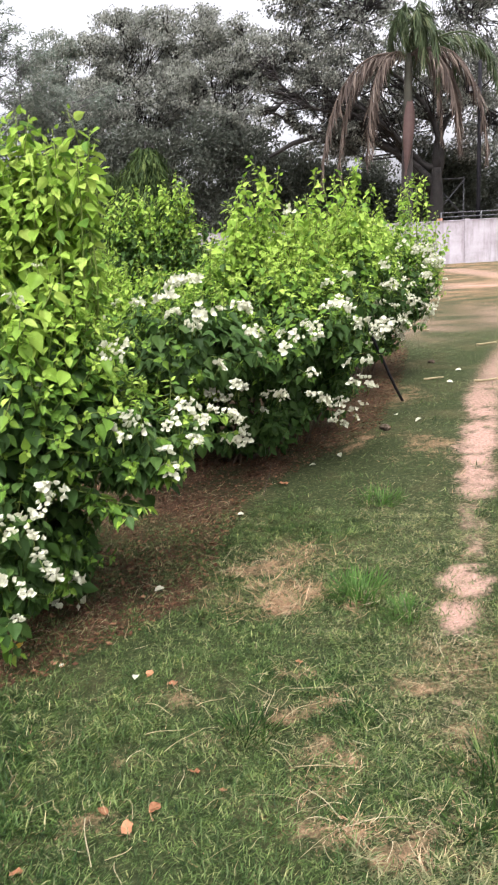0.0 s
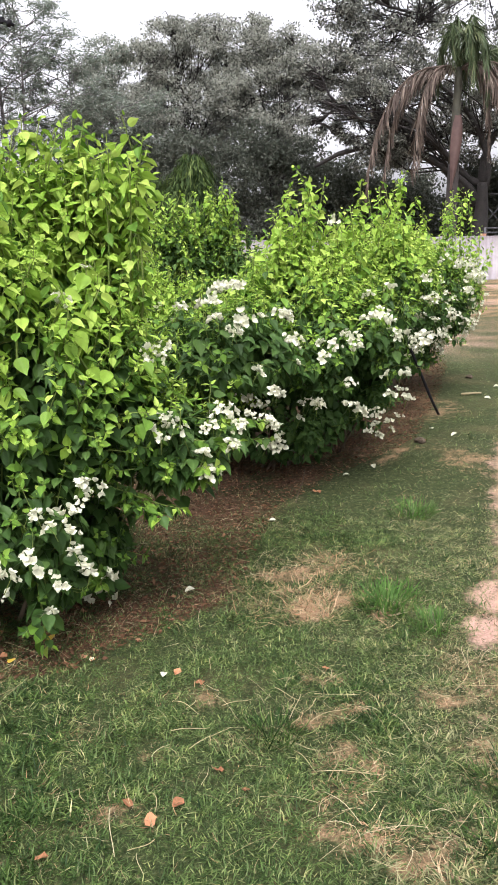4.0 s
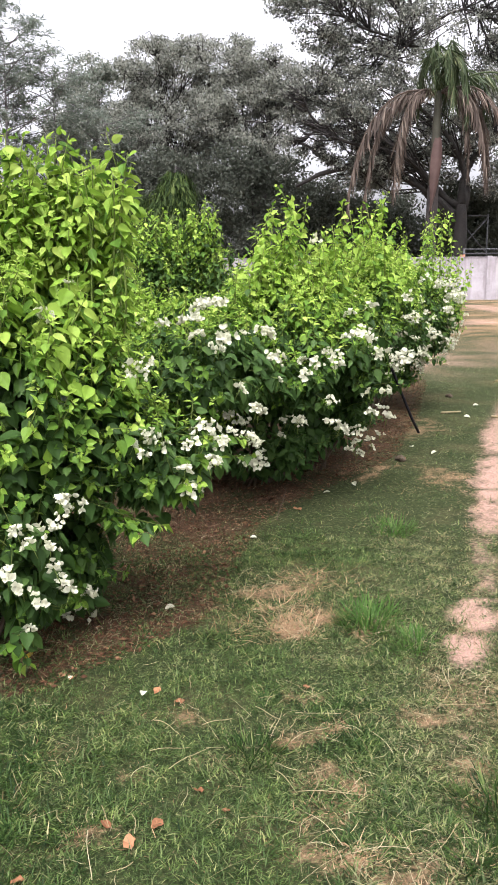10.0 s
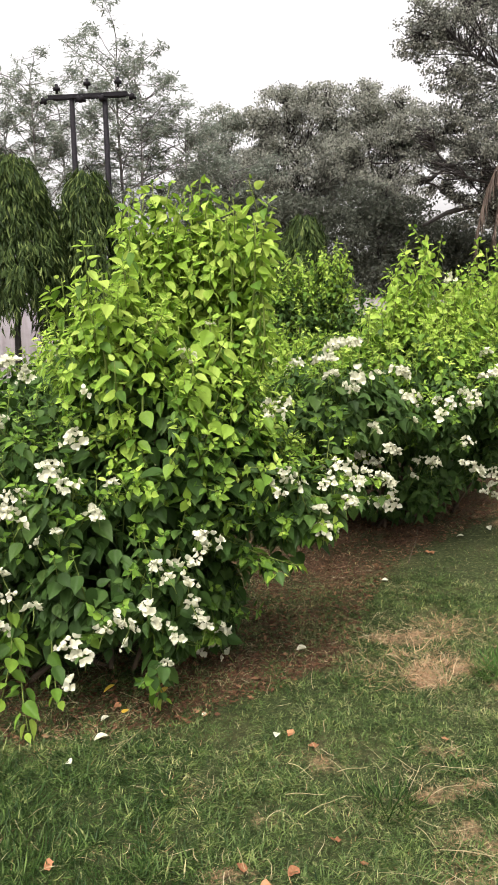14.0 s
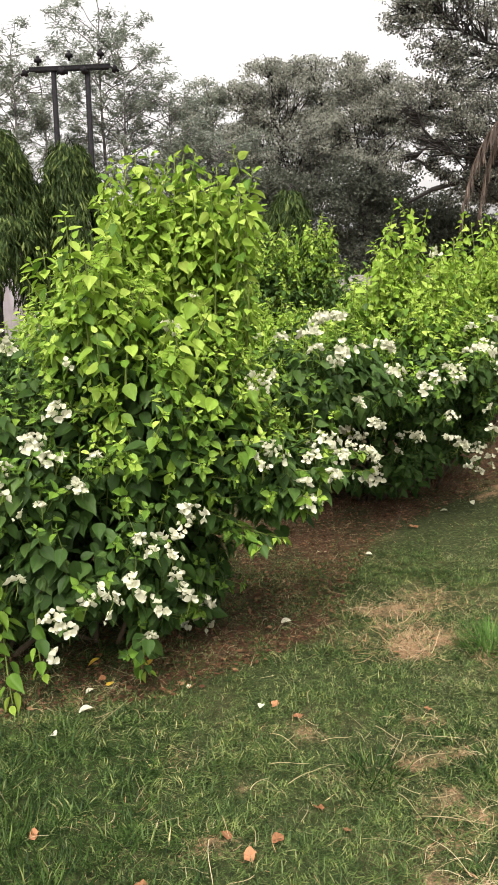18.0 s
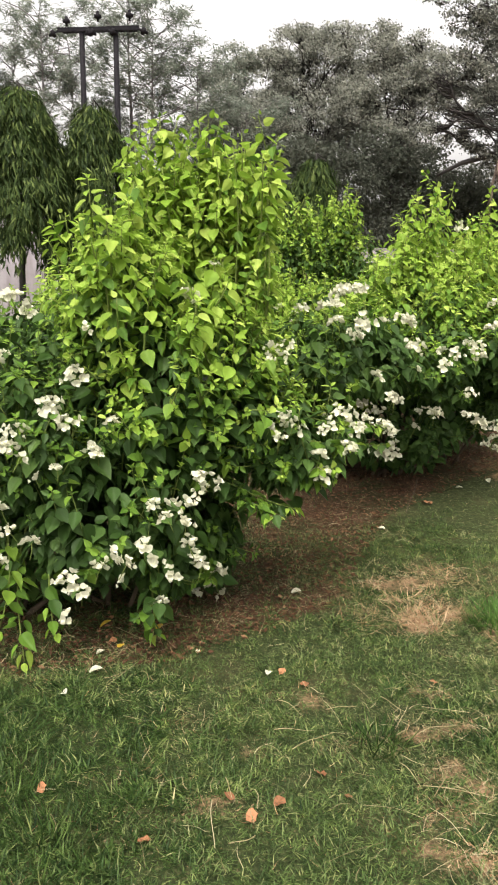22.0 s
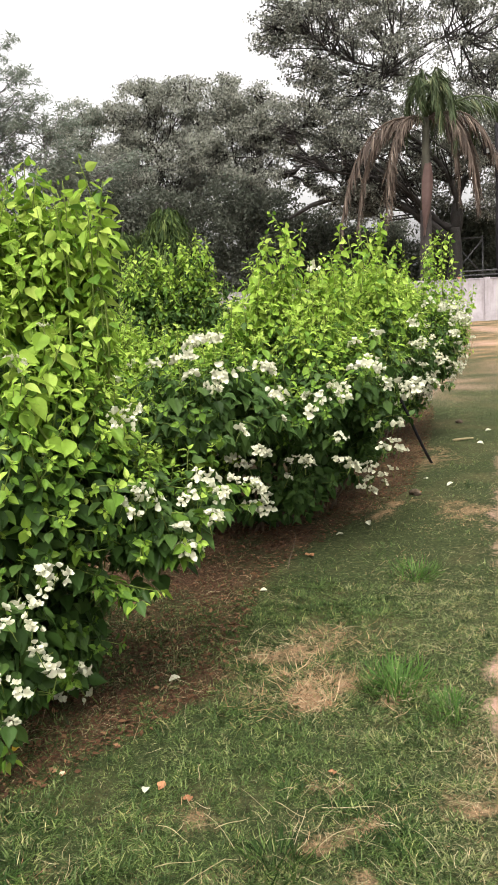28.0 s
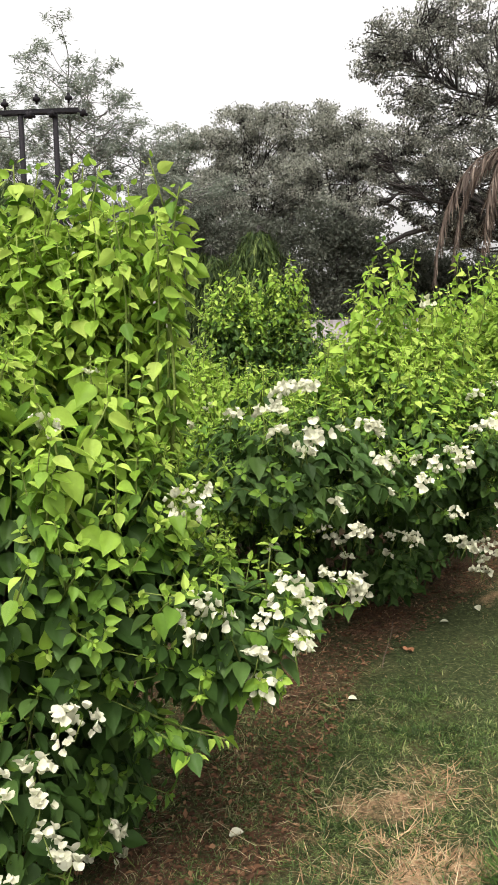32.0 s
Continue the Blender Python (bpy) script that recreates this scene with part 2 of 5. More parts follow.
def ground_material():
    """Lawn: thin green between soil, with trodden red earth, straw and dark litter by the sheet's own marks."""
    m, n, l, p = shader("lawn_ground", 0.95)
    p.inputs["Specular IOR Level"].default_value = 0.1
    fine = noise_tex(n, l, 85.0, 9.0, 0.85)
    wide = noise_tex(n, l, 1.3, 4.0, 0.6)
    mid = noise_tex(n, l, 38.0, 6.0, 0.75)
    green = ramp(n, [(0.36, (0.006, 0.008, 0.004)), (0.5, (0.030, 0.040, 0.014)), (0.64, (0.105, 0.118, 0.048))])
    both = n.new("ShaderNodeMix")
    both.inputs["Factor"].default_value = 0.45
    l.new(fine.outputs[0], both.inputs["A"])
    l.new(mid.outputs[0], both.inputs["B"])
    l.new(both.outputs["Result"], green.inputs[0])
    earth = ramp(n, [(0.28, (0.22, 0.125, 0.098)), (0.5, (0.40, 0.25, 0.195)), (0.7, (0.56, 0.39, 0.31))])
    l.new(fine.outputs[0], earth.inputs[0])
    straw = ramp(n, [(0.32, (0.08, 0.052, 0.032)), (0.5, (0.28, 0.170, 0.100)), (0.66, (0.52, 0.355, 0.22))])
    l.new(fine.outputs[0], straw.inputs[0])
    soil = ramp(n, [(0.34, (0.022, 0.013, 0.009)), (0.5, (0.080, 0.044, 0.027)), (0.64, (0.23, 0.130, 0.078))])
    l.new(fine.outputs[0], soil.inputs[0])
    dry = ramp(n, [(0.50, (0, 0, 0)), (0.72, (0.18, 0.18, 0.18))])
    l.new(wide.outputs[0], dry.inputs[0])

    def over(a, b, fac):
        x = n.new("ShaderNodeMix")
        x.data_type = "RGBA"
        l.new(fac, x.inputs["Factor"])
        l.new(a, x.inputs["A"])
        l.new(b, x.inputs["B"])
        return x.outputs["Result"]

    def mark(name):
        a = n.new("ShaderNodeAttribute")
        a.attribute_name = name
        # ragged edge: the mark breaks up with the grain
        shake = n.new("ShaderNodeMath")
        shake.operation = "MULTIPLY_ADD"
        shake.inputs[1].default_value, shake.inputs[2].default_value = 1.5, -0.75
        l.new(mid.outputs[0], shake.inputs[0])
        plus = n.new("ShaderNodeMath")
        l.new(a.outputs["Fac"], plus.inputs[0])
        l.new(shake.outputs[0], plus.inputs[1])
        cut = n.new("ShaderNodeMapRange")
        cut.inputs["From Min"].default_value, cut.inputs["From Max"].default_value = 0.16, 0.78
        l.new(plus.outputs[0], cut.inputs["Value"])
        return cut.outputs["Result"]
    c = over(green.outputs[0], straw.outputs[0], dry.outputs[0])
    c = over(c, straw.outputs[0], mark("straw"))
    c = over(c, soil.outputs[0], mark("soil"))
    c = over(c, earth.outputs[0], mark("earth"))
    l.new(c, p.inputs["Base Color"])
    b = n.new("ShaderNodeBump")
    b.inputs["Strength"].default_value, b.inputs["Distance"].default_value = 0.8, 0.015
    l.new(fine.outputs[0], b.inputs["Height"])
    l.new(b.outputs[0], p.inputs["Normal"])
    return m


# ---- builders ----
def unit(a):
    return a / np.maximum(np.linalg.norm(a, axis=-1, keepdims=True), 1e-9)


def mesh_arrays(name, co, loops, starts, mats, mi=None, smooth=True):
    me = bpy.data.meshes.new(name)
    me.vertices.add(len(co))
    me.vertices.foreach_set("co", np.ascontiguousarray(co, dtype=np.float32).ravel())
    me.loops.add(len(loops))
    me.loops.foreach_set("vertex_index", np.ascontiguousarray(loops, dtype=np.int32))
    me.polygons.add(len(starts))
    me.polygons.foreach_set("loop_start", np.ascontiguousarray(starts, dtype=np.int32))
    for m in mats:
        me.materials.append(m)
    if mi is not None:
        me.polygons.foreach_set("material_index", np.ascontiguousarray(mi, dtype=np.int32))
    me.update(calc_edges=True)
    me.polygons.foreach_set("use_smooth", np.full(len(starts), smooth, dtype=bool))
    me.validate()
    return me


def scattered(name, shape, place, ahead, normal, size, mats, which=None, width=1.0, curl=0.0):
    """One mesh of many copies of a small shape: at place, y along ahead, z along normal."""
    tv, tf = shape
    tv = np.array(tv, float)
    n = len(place)
    y = unit(ahead)
    x = unit(np.cross(y, normal))
    z = np.cross(x, y)
    size = np.broadcast_to(np.asarray(size, float), (n,))[:, None, None]
    width = np.broadcast_to(np.asarray(width, float), (n,))[:, None, None]
    curl = np.broadcast_to(np.asarray(curl, float), (n,))[:, None, None]
    lift = tv[None, :, 2:3] - curl * tv[None, :, 1:2] ** 2
    co = place[:, None] + size * (tv[None, :, 0:1] * x[:, None] * width + tv[None, :, 1:2] * y[:, None] + lift * z[:, None])
    flat = np.concatenate([np.array(f) for f in tf])
    cuts = np.concatenate([[0], np.cumsum([len(f) for f in tf])[:-1]])
    loops = (flat[None] + len(tv) * np.arange(n)[:, None]).ravel()
    starts = (cuts[None] + len(flat) * np.arange(n)[:, None]).ravel()
    mi = None if which is None else np.repeat(which, len(tf))
    return mesh_arrays(name, co.reshape(-1, 3), loops, starts, mats, mi)


# ovate leaf, rounded at the base, drawn out to a point, folded a little on its midrib
HALF = [(0.12, 0.04, 0.02), (0.265, 0.17, 0.06), (0.335, 0.37, 0.075), (0.255, 0.62, 0.05), (0.09, 0.86, 0.0)]
LEAF = ([(0, 0.05, 0), (0, 1.0, -0.06)] + HALF + [(-x, y, z) for x, y, z in HALF], [(0, 2, 3, 4, 5, 6, 1), (1, 11, 10, 9, 8, 7, 0)])
BRIEF = [(0.22, 0.12, 0.05), (0.335, 0.38, 0.075), (0.175, 0.74, 0.03)]
LEAF_FAR = ([(0, 0.03, 0), (0, 1.0, -0.06)] + BRIEF + [(-x, y, z) for x, y, z in BRIEF], [(0, 2, 3, 4, 1), (1, 7, 6, 5, 0)])
SLIVER = ([(0, 0, 0), (-0.5, 0.42, 0.0), (0, 1, -0.05), (0.5, 0.42, 0.0)], [(0, 3, 2, 1)])
BRIM = [(0.22, 0.14, 0.08), (0.37, 0.36, 0.14), (0.35, 0.62, 0.13), (0.19, 0.86, 0.04)]
BRACT = ([(0, 0, 0), (0, 0.5, 0.0), (0, 0.99, -0.08)] + BRIM + [(-x, y, z) for x, y, z in BRIM],
         [(0, 3, 4, 1), (1, 4, 5, 6, 2), (0, 1, 8, 7), (1, 2, 10, 9, 8)])
SPEAR = ([(-0.5, 0, 0), (0.5, 0, 0), (0, 1.0, 0.2)], [(0, 1, 2)])
SMALL = ([(0, 0, 0), (-0.28, 0.5, 0.06), (0, 1, -0.08), (0.28, 0.5, 0.06)], [(0, 2, 1), (0, 3, 2)])
BLADE = ([(-0.5, 0, 0), (0.5, 0, 0), (-0.4, 0.55, 0.06), (0.4, 0.55, 0.06), (0, 1.0, 0.30)], [(0, 1, 3, 2), (2, 3, 4)])
STRAND = ([(0.5 * s + 4.5 * (i / 6) ** 2 - 2.2 * math.sin(4.5 * i / 6), i / 6, 0.05 * math.sin(3.1 * i / 6)) for i in range(7) for s in (-1, 1)],
          [(2 * i, 2 * i + 1, 2 * i + 3, 2 * i + 2) for i in range(6)])
NARROW = ([(0, 0, 0), (-0.5, 0.3, 0.02), (0.5, 0.3, 0.02), (-0.42, 0.65, 0.0), (0.42, 0.65, 0.0), (0, 1, -0.05)],
          [(0, 2, 1), (1, 2, 4, 3), (3, 4, 5)])


def tube_arrays(points, radii, sides=7):
    """Rings along a line: vertices and quads."""
    pts = np.array(points, float)
    t = unit(np.gradient(pts, axis=0))
    ref = np.array([0.3, 0.9, 0.2]) if abs(t[0][2]) > 0.8 else np.array([0, 0, 1.0])
    u = unit(np.cross(t, ref))
    v = np.cross(t, u)
    a = np.linspace(0, 2 * np.pi, sides, endpoint=False)
    rad = np.broadcast_to(np.asarray(radii, float), (len(pts),))
    ring = pts[:, None] + rad[:, None, None] * (np.cos(a)[None, :, None] * u[:, None] + np.sin(a)[None, :, None] * v[:, None])
    faces = []
    for i in range(len(pts) - 1):
        for j in range(sides):
            k = (j + 1) % sides
            faces.append((i * sides + j, i * sides + k, (i + 1) * sides + k, (i + 1) * sides + j))
    faces.append(tuple(range(sides))[::-1])
    faces.append(tuple((len(pts) - 1) * sides + j for j in range(sides)))
    return ring.reshape(-1, 3), faces


def tubes(name, lines, mats, sides=7):
    """One mesh of several tubes: each a line of points and its radii."""
    co, faces, off = [], [], 0
    for pts, rad in lines:
        c, f = tube_arrays(pts, rad, sides)
        co.append(c)
        faces += [tuple(i + off for i in q) for q in f]
        off += len(c)
    me = bpy.data.meshes.new(name)
    me.from_pydata(np.concatenate(co).tolist(), [], faces)
    for m in mats:
        me.materials.append(m)
    me.polygons.foreach_set("use_smooth", np.ones(len(me.polygons), dtype=bool))
    return me


def solid(name, boxes, mat, bevel=0.01):
    """Boxes (corner, corner), bevelled, as one mesh."""
    bm = bmesh.new()
    for lo, hi in boxes:
        made = bmesh.ops.create_cube(bm, size=1)["verts"]
        for v in made:
            v.co = [lo[i] + (hi[i] - lo[i]) * (v.co[i] + 0.5) for i in range(3)]
    if bevel:
        bmesh.ops.bevel(bm, geom=bm.edges[:], offset=bevel, segments=2, affect="EDGES")
    me = bpy.data.meshes.new(name)
    bm.to_mesh(me)
    bm.free()
    me.materials.append(mat)
    return me


def part(name, me, parent, label=""):
    ob = new(name, me)
    ob.parent = parent
    if label:
        tagged(ob, label)
    return ob


def thing(name, label, category, at=(0, 0, 0), group="", kind=""):
    ob = new(name)
    ob.empty_display_size = 0.1
    ob.location = at
    return tagged(ob, label, category, group, kind)


def wander(a, b, n, sway, rng):
    """A line from a to b that bends a little."""
    s = np.linspace(0, 1, n)[:, None]
    a, b = np.array(a, float), np.array(b, float)
    bend = rng.normal(0, 1, 3) * sway * np.linalg.norm(b - a)
    bend2 = rng.normal(0, 1, 3) * sway * 0.5 * np.linalg.norm(b - a)
    return a + (b - a) * s + bend * np.sin(np.pi * s) + bend2 * np.sin(2 * np.pi * s)


# ---- ground: one sheet ----
HEDGE = np.array([(-3.2, 2.6), (-1.6, 2.80), (-0.70, 3.02), (-0.14, 3.65), (0.15, 5.0), (0.7, 5.9), (1.35, 6.8), (1.9, 8.5), (2.6, 11.0), (2.9, 12.5)])
TRACK = np.array([(0.55, 1.6), (0.72, 2.15), (0.90, 2.7), (1.03, 3.12), (1.08, 3.26), (1.20, 3.6), (1.33, 3.9), (1.42, 4.15), (1.62, 4.75), (1.90, 5.6), (2.25, 6.6), (2.68, 7.8), (3.70, 10.0), (5.3, 13.2), (7.2, 17.0), (9.8, 23.0)])
TRACK_W = np.array([0.06, 0.06, 0.06, 0.10, 0.125, 0.12, 0.09, 0.06, 0.11, 0.13, 0.16, 0.17, 0.26, 0.40, 0.5, 0.7])
TRACK_A = np.array([0.2, 0.2, 0.2, 0.15, 1.0, 1.0, 0.95, 0.35, 0.65, 0.75, 0.7, 0.6, 0.45, 0.45, 0.45, 0.5])
STRAWS = [(0.23, 3.66, 0.20, 0.14, 1.0), (0.40, 3.52, 0.10, 0.05, 0.8), (0.05, 3.80, 0.15, 0.10, 0.6), (0.30, 3.98, 0.22, 0.08, 0.75), (0.56, 4.14, 0.14, 0.06, 0.45), (0.31, 2.64, 0.07, 0.08, 0.6), (0.42, 2.46, 0.07, 0.11, 0.9),
          (0.37, 2.22, 0.07, 0.06, 0.75), (0.40, 2.12, 0.10, 0.06, 0.8), (0.62, 2.02, 0.11, 0.10, 0.9), (-0.03, 2.82, 0.10, 0.07, 0.6), (0.37, 2.97, 0.08, 0.06, 0.6), (0.505, 2.77, 0.06, 0.05, 0.7),
          (0.06, 2.57, 0.12, 0.05, 0.4), (-0.17, 2.50, 0.07, 0.05, 0.5), (-0.17, 2.32, 0.06, 0.05, 0.45), (-0.28, 2.21, 0.08, 0.05, 0.55), (-0.42, 2.58, 0.12, 0.06, 0.5), (-0.20, 2.80, 0.14, 0.06, 0.45),
          (0.85, 2.56, 0.10, 0.10, 0.7), (0.82, 2.80, 0.12, 0.08, 0.7), (0.90, 2.34, 0.10, 0.06, 0.5), (-0.55, 2.30, 0.08, 0.04, 0.3), (1.75, 6.2, 0.25, 0.3, 0.5), (1.3, 6.4, 0.22, 0.25, 0.6),
          (1.95, 8.2, 0.3, 0.5, 0.5), (0.62, 3.05, 0.08, 0.05, 0.4), (0.86, 3.62, 0.12, 0.08, 0.5), (0.70, 3.50, 0.07, 0.05, 0.5)]


LATTICE = np.random.default_rng(5).uniform(-1, 1, (256, 256))


def ripple(x, y, s, seed=0.0):
    """Smooth value noise, about -1 to 1; s sets how fine it is."""
    u, v = x * s / 2.6 + seed * 17.37, y * s / 2.6 + seed * 9.73
    total = 0.0
    for k, gain in ((1, 0.95), (2.13, 0.5)):
        iu, iv = np.floor(u * k).astype(int), np.floor(v * k).astype(int)
        fu, fv = u * k - iu, v * k - iv
        fu, fv = fu * fu * (3 - 2 * fu), fv * fv * (3 - 2 * fv)
        a, b2 = LATTICE[iu % 256, iv % 256], LATTICE[(iu + 1) % 256, iv % 256]
        c, d = LATTICE[iu % 256, (iv + 1) % 256], LATTICE[(iu + 1) % 256, (iv + 1) % 256]
        total = total + gain * ((a * (1 - fu) + b2 * fu) * (1 - fv) + (c * (1 - fu) + d * fu) * fv)
    return total


def marks(x, y):
    """How far each spot is trodden earth, straw, and dark litter."""
    close = np.clip(1 - (y - 6.5) / 2.5, 0, 1)
    wob = 0.09 * close * ripple(x, y, 9.0) + 0.08 * close * ripple(x, y, 23.0, 1.0) + 0.05 * close * ripple(x, y, 61.0, 2.0)
    tx = np.interp(y, TRACK[:, 1], TRACK[:, 0])
    tw = np.interp(y, TRACK[:, 1], TRACK_W)
    ta = np.interp(y, TRACK[:, 1], TRACK_A)
    far = np.clip((y - 12) / 8, 0, 1)
    earth = ta * np.clip(1.6 - np.abs(x - tx) / tw * 1.1 - wob * 4 * (1 - far), 0, 1) * (y < 34) * (y > 1.5)
    crumb = np.clip(0.98 + close * (0.9 * ripple(x, y, 17.0, 6.0) + 0.7 * ripple(x, y, 41.0, 7.0)) + (1 - close) * 0.5 * ripple(x, y, 2.1, 6.0), 0, 1)
    earth = earth * (far + (1 - far) * crumb)
    broken = np.clip(0.75 + 0.45 * ripple(x, y, 1.7, 3.0) + 0.35 * ripple(x, y, 5.3, 2.0), 0, 1)
    earth = np.maximum(earth, 0.62 * broken * np.exp(-((y - 23.4 - 0.5 * ripple(x, y, 0.9)) / 1.5) ** 2))
    earth = np.maximum(earth, 0.36 * broken * np.clip((y - 11.2 - 0.8 * ripple(x, y, 1.6)) / 1.2, 0, 1) * np.clip((17.8 + 0.9 * ripple(x, y, 1.1, 5.0) - y) / 1.5, 0, 1))
    straw = 0.55 * far * np.clip(0.7 + 0.45 * ripple(x, y, 2.3, 6.0) + 0.4 * ripple(x, y, 7.0, 1.0), 0, 1)
    for cx, cy, rx, ry, amount in STRAWS:
        d = np.hypot((x - cx) / rx, (y - cy) / ry)
        straw = np.maximum(straw, amount * np.clip(1.55 - d - wob * 7, 0, 1) * np.clip(0.6 + 1.1 * ripple(x, y, 33.0, 4.0), 0.1, 1))
    worn = np.clip((x - tx + 0.30) / 0.25, 0, 1) * np.clip((tx + 0.6 - x) / 0.3, 0, 1) * (y > 1.2) * np.clip((4.0 - y) / 0.8, 0, 1)
    straw = np.maximum(straw, 0.34 * worn * np.clip(0.20 + 0.9 * ripple(x, y, 11.0, 14.0) + 0.6 * ripple(x, y, 31.0, 15.0), 0, 1))
    hx = np.interp(y, HEDGE[:, 1], HEDGE[:, 0])
    soil = np.clip((hx - x) / 0.22 + 0.9 + wob * 4, 0, 1) * np.clip((2.2 - (hx - x)) / 0.8 + wob * 4, 0, 1) * np.clip(0.75 + 0.45 * close * ripple(x, y, 14.0, 3.0), 0.3, 1) * (y > 2.2) * np.clip((y - 2.45 - 0.12 * ripple(x, y, 5)) / 0.3, 0, 1) * (x > -12) * (y < 16)
    return np.clip(earth, 0, 1), np.clip(straw, 0, 1), np.clip(soil * 0.74, 0, 1)


gx = np.concatenate([[-400, -200, -100, -60, -40, -28, -20, -15, -11, -8, -6, -5], np.arange(-4, 4.01, 0.06), np.arange(4.25, 16, 0.25), [18, 22, 28, 40, 60, 100, 200, 400]])
gy = np.concatenate([[-400, -200, -100, -50, -25, -12, -6, -3, -1.5, -0.5, 0.3], np.arange(0.8, 9.0, 0.06), np.arange(9.15, 40, 0.22), [44, 50, 60, 80, 110, 160, 240, 400]])
X, Y = np.meshgrid(gx, gy)
nearness = np.clip(1 - (Y - 6) / 6, 0, 1) * (np.abs(X) < 6)
Z = (0.012 * ripple(X, Y, 3.0, 0.5) + 0.006 * ripple(X, Y, 11.0, 2.0)) * nearness
nx, ny = len(gx), len(gy)
idx = np.arange(nx * ny).reshape(ny, nx)
quads = np.stack([idx[:-1, :-1], idx[:-1, 1:], idx[1:, 1:], idx[1:, :-1]], -1).reshape(-1, 4)
gme = mesh_arrays("ground", np.stack([X, Y, Z], -1).reshape(-1, 3), quads.ravel(), np.arange(len(quads)) * 4, [ground_material()])
for key, values in zip(("earth", "straw", "soil"), marks(X.ravel(), Y.ravel())):
    gme.attributes.new(key, "FLOAT", "POINT").data.foreach_set("value", values.astype(np.float32))
tagged(new("ground", gme), "patchy mown lawn with bare reddish earth and dry straw", "lawn", kind="structure")


def ground_z(x, y):
    near = np.clip(1 - (y - 6) / 6, 0, 1) * (np.abs(x) < 6)
    return (0.012 * ripple(x, y, 3.0, 0.5) + 0.006 * ripple(x, y, 11.0, 2.0)) * near


# ---- walls ----
def wall_run(name, a, b, height, thick, label, bay=2.6, pilaster=0.0, coping=0.05):
    """A plastered wall from a to b, with its bays as parts between raised posts."""
    a, b = Vector(a), Vector(b)
    length = (b - a).length
    root = thing(name, label, "wall", (a.x, a.y, 0), kind="structure")
    root.rotation_euler = (0, 0, math.atan2(b.y - a.y, b.x - a.x))
    count = max(1, round(length / bay))
    step = length / count
    panel = solid("panel", [((0.012, 0, -0.1), (step - 0.012, thick, height))], M_PLASTER, 0.012)
    cap = solid("coping", [((0, -0.03, height + 0.002), (step - 0.004, thick + 0.03, height + coping))], M_PLASTER, 0.012)
    post = solid("post", [((-0.13, -pilaster, -0.1), (0.13, thick + 0.02, height + coping + 0.03))], M_PLASTER, 0.015) if pilaster else None
    for i in range(count):
        part("panel", panel, root).location.x = i * step
        part("coping", cap, root).location.x = i * step
        if post and i:
            part("post", post, root).location.x = i * step
    return root


wall_run("wall_north", (-22.0, 38.9), (34.0, 38.9), 1.92, 0.22, "stained whitewashed boundary wall behind the lawn", 3.1, 0.05)
wall_run("wall_west", (-12.5, 11.0), (-1.5, 17.6), 2.12, 0.16, "pale plastered boundary wall behind drooping trees", 2.2)
tagged(new("wall_block", solid("wall_block", [((-0.9, 0, -0.1), (0.9, 0.5, 2.36))], M_PLASTER, 0.02)), "pale plastered gate pier rising above the wall", "wall", kind="structure").matrix_world = pose(-7.55, 13.3, 0, 0, 0, 31)


# ---- bougainvillea hedge ----
def surface(lobes, n, rng, inward=0.06, keep=0.86, lump=0.10):
    """Points just under the skin of a union of ellipsoids, with outward normals."""
    c = np.array([b[:3] for b in lobes])
    r = np.array([b[3:6] for b in lobes])
    area = (r[:, 0] * r[:, 1] + r[:, 1] * r[:, 2] + r[:, 0] * r[:, 2])
    pick = rng.choice(len(lobes), n * 3, p=area / area.sum())
    u = unit(rng.normal(0, 1, (n * 3, 3)))
    swell = 1 + lump * ripple(u[:, 0] * 2 + c[pick, 0] * 5, u[:, 2] * 2 + u[:, 1] * 2, 3.0, 1.0) + 0.5 * lump * ripple(u[:, 0] * 2 - u[:, 1], u[:, 2] * 2 + u[:, 1] + c[pick, 0], 7.0, 2.0)
    depth = np.abs(rng.normal(0, inward, n * 3))
    p = c[pick] + r[pick] * u * (swell - depth)[:, None]
    nor = unit(u / r[pick])
    inside = np.linalg.norm((p[:, None] - c[None]) / r[None], axis=2)
    inside[np.arange(n * 3), pick] = 9
    ok = (inside.min(1) > keep) & (p[:, 2] > 0.06)
    return p[ok][:n], nor[ok][:n]


def leaf_frames(p, nor, rng, droop=0.5, loose=0.5):
    """Tip direction and face normal for leaves that hang outward and down."""
    n = len(p)
    flat = nor * np.array([1, 1, 0.25])
    ahead = unit(flat * 0.6 + np.array([0, 0, -droop]) + rng.normal(0, loose, (n, 3)))
    face = unit(nor * 0.7 + np.array([0, 0, 0.65]) + rng.normal(0, loose * 0.8, (n, 3)))
    return ahead, face


def flower_mesh(rng):
    """Three papery bracts joined at the base round a thin stalk."""
    a = 2.094 * np.arange(3) + rng.normal(0, 0.2, 3)
    out = np.stack([np.cos(a), np.sin(a), 0 * a], 1)
    up = np.array([0, 0, 1.0])
    ahead = unit(out * 0.62 + up * rng.uniform(0.45, 1.0, (3, 1)))
    me = scattered("flower", BRACT, np.zeros((3, 3)), ahead, unit(up - 0.9 * out), rng.uniform(0.020, 0.028, 3), [M_BRACT], width=1.2)
    bm = bmesh.new()
    bm.from_mesh(me)
    bmesh.ops.remove_doubles(bm, verts=bm.verts[:], dist=0.001)
    bm.to_mesh(me)
    bm.free()
    return me


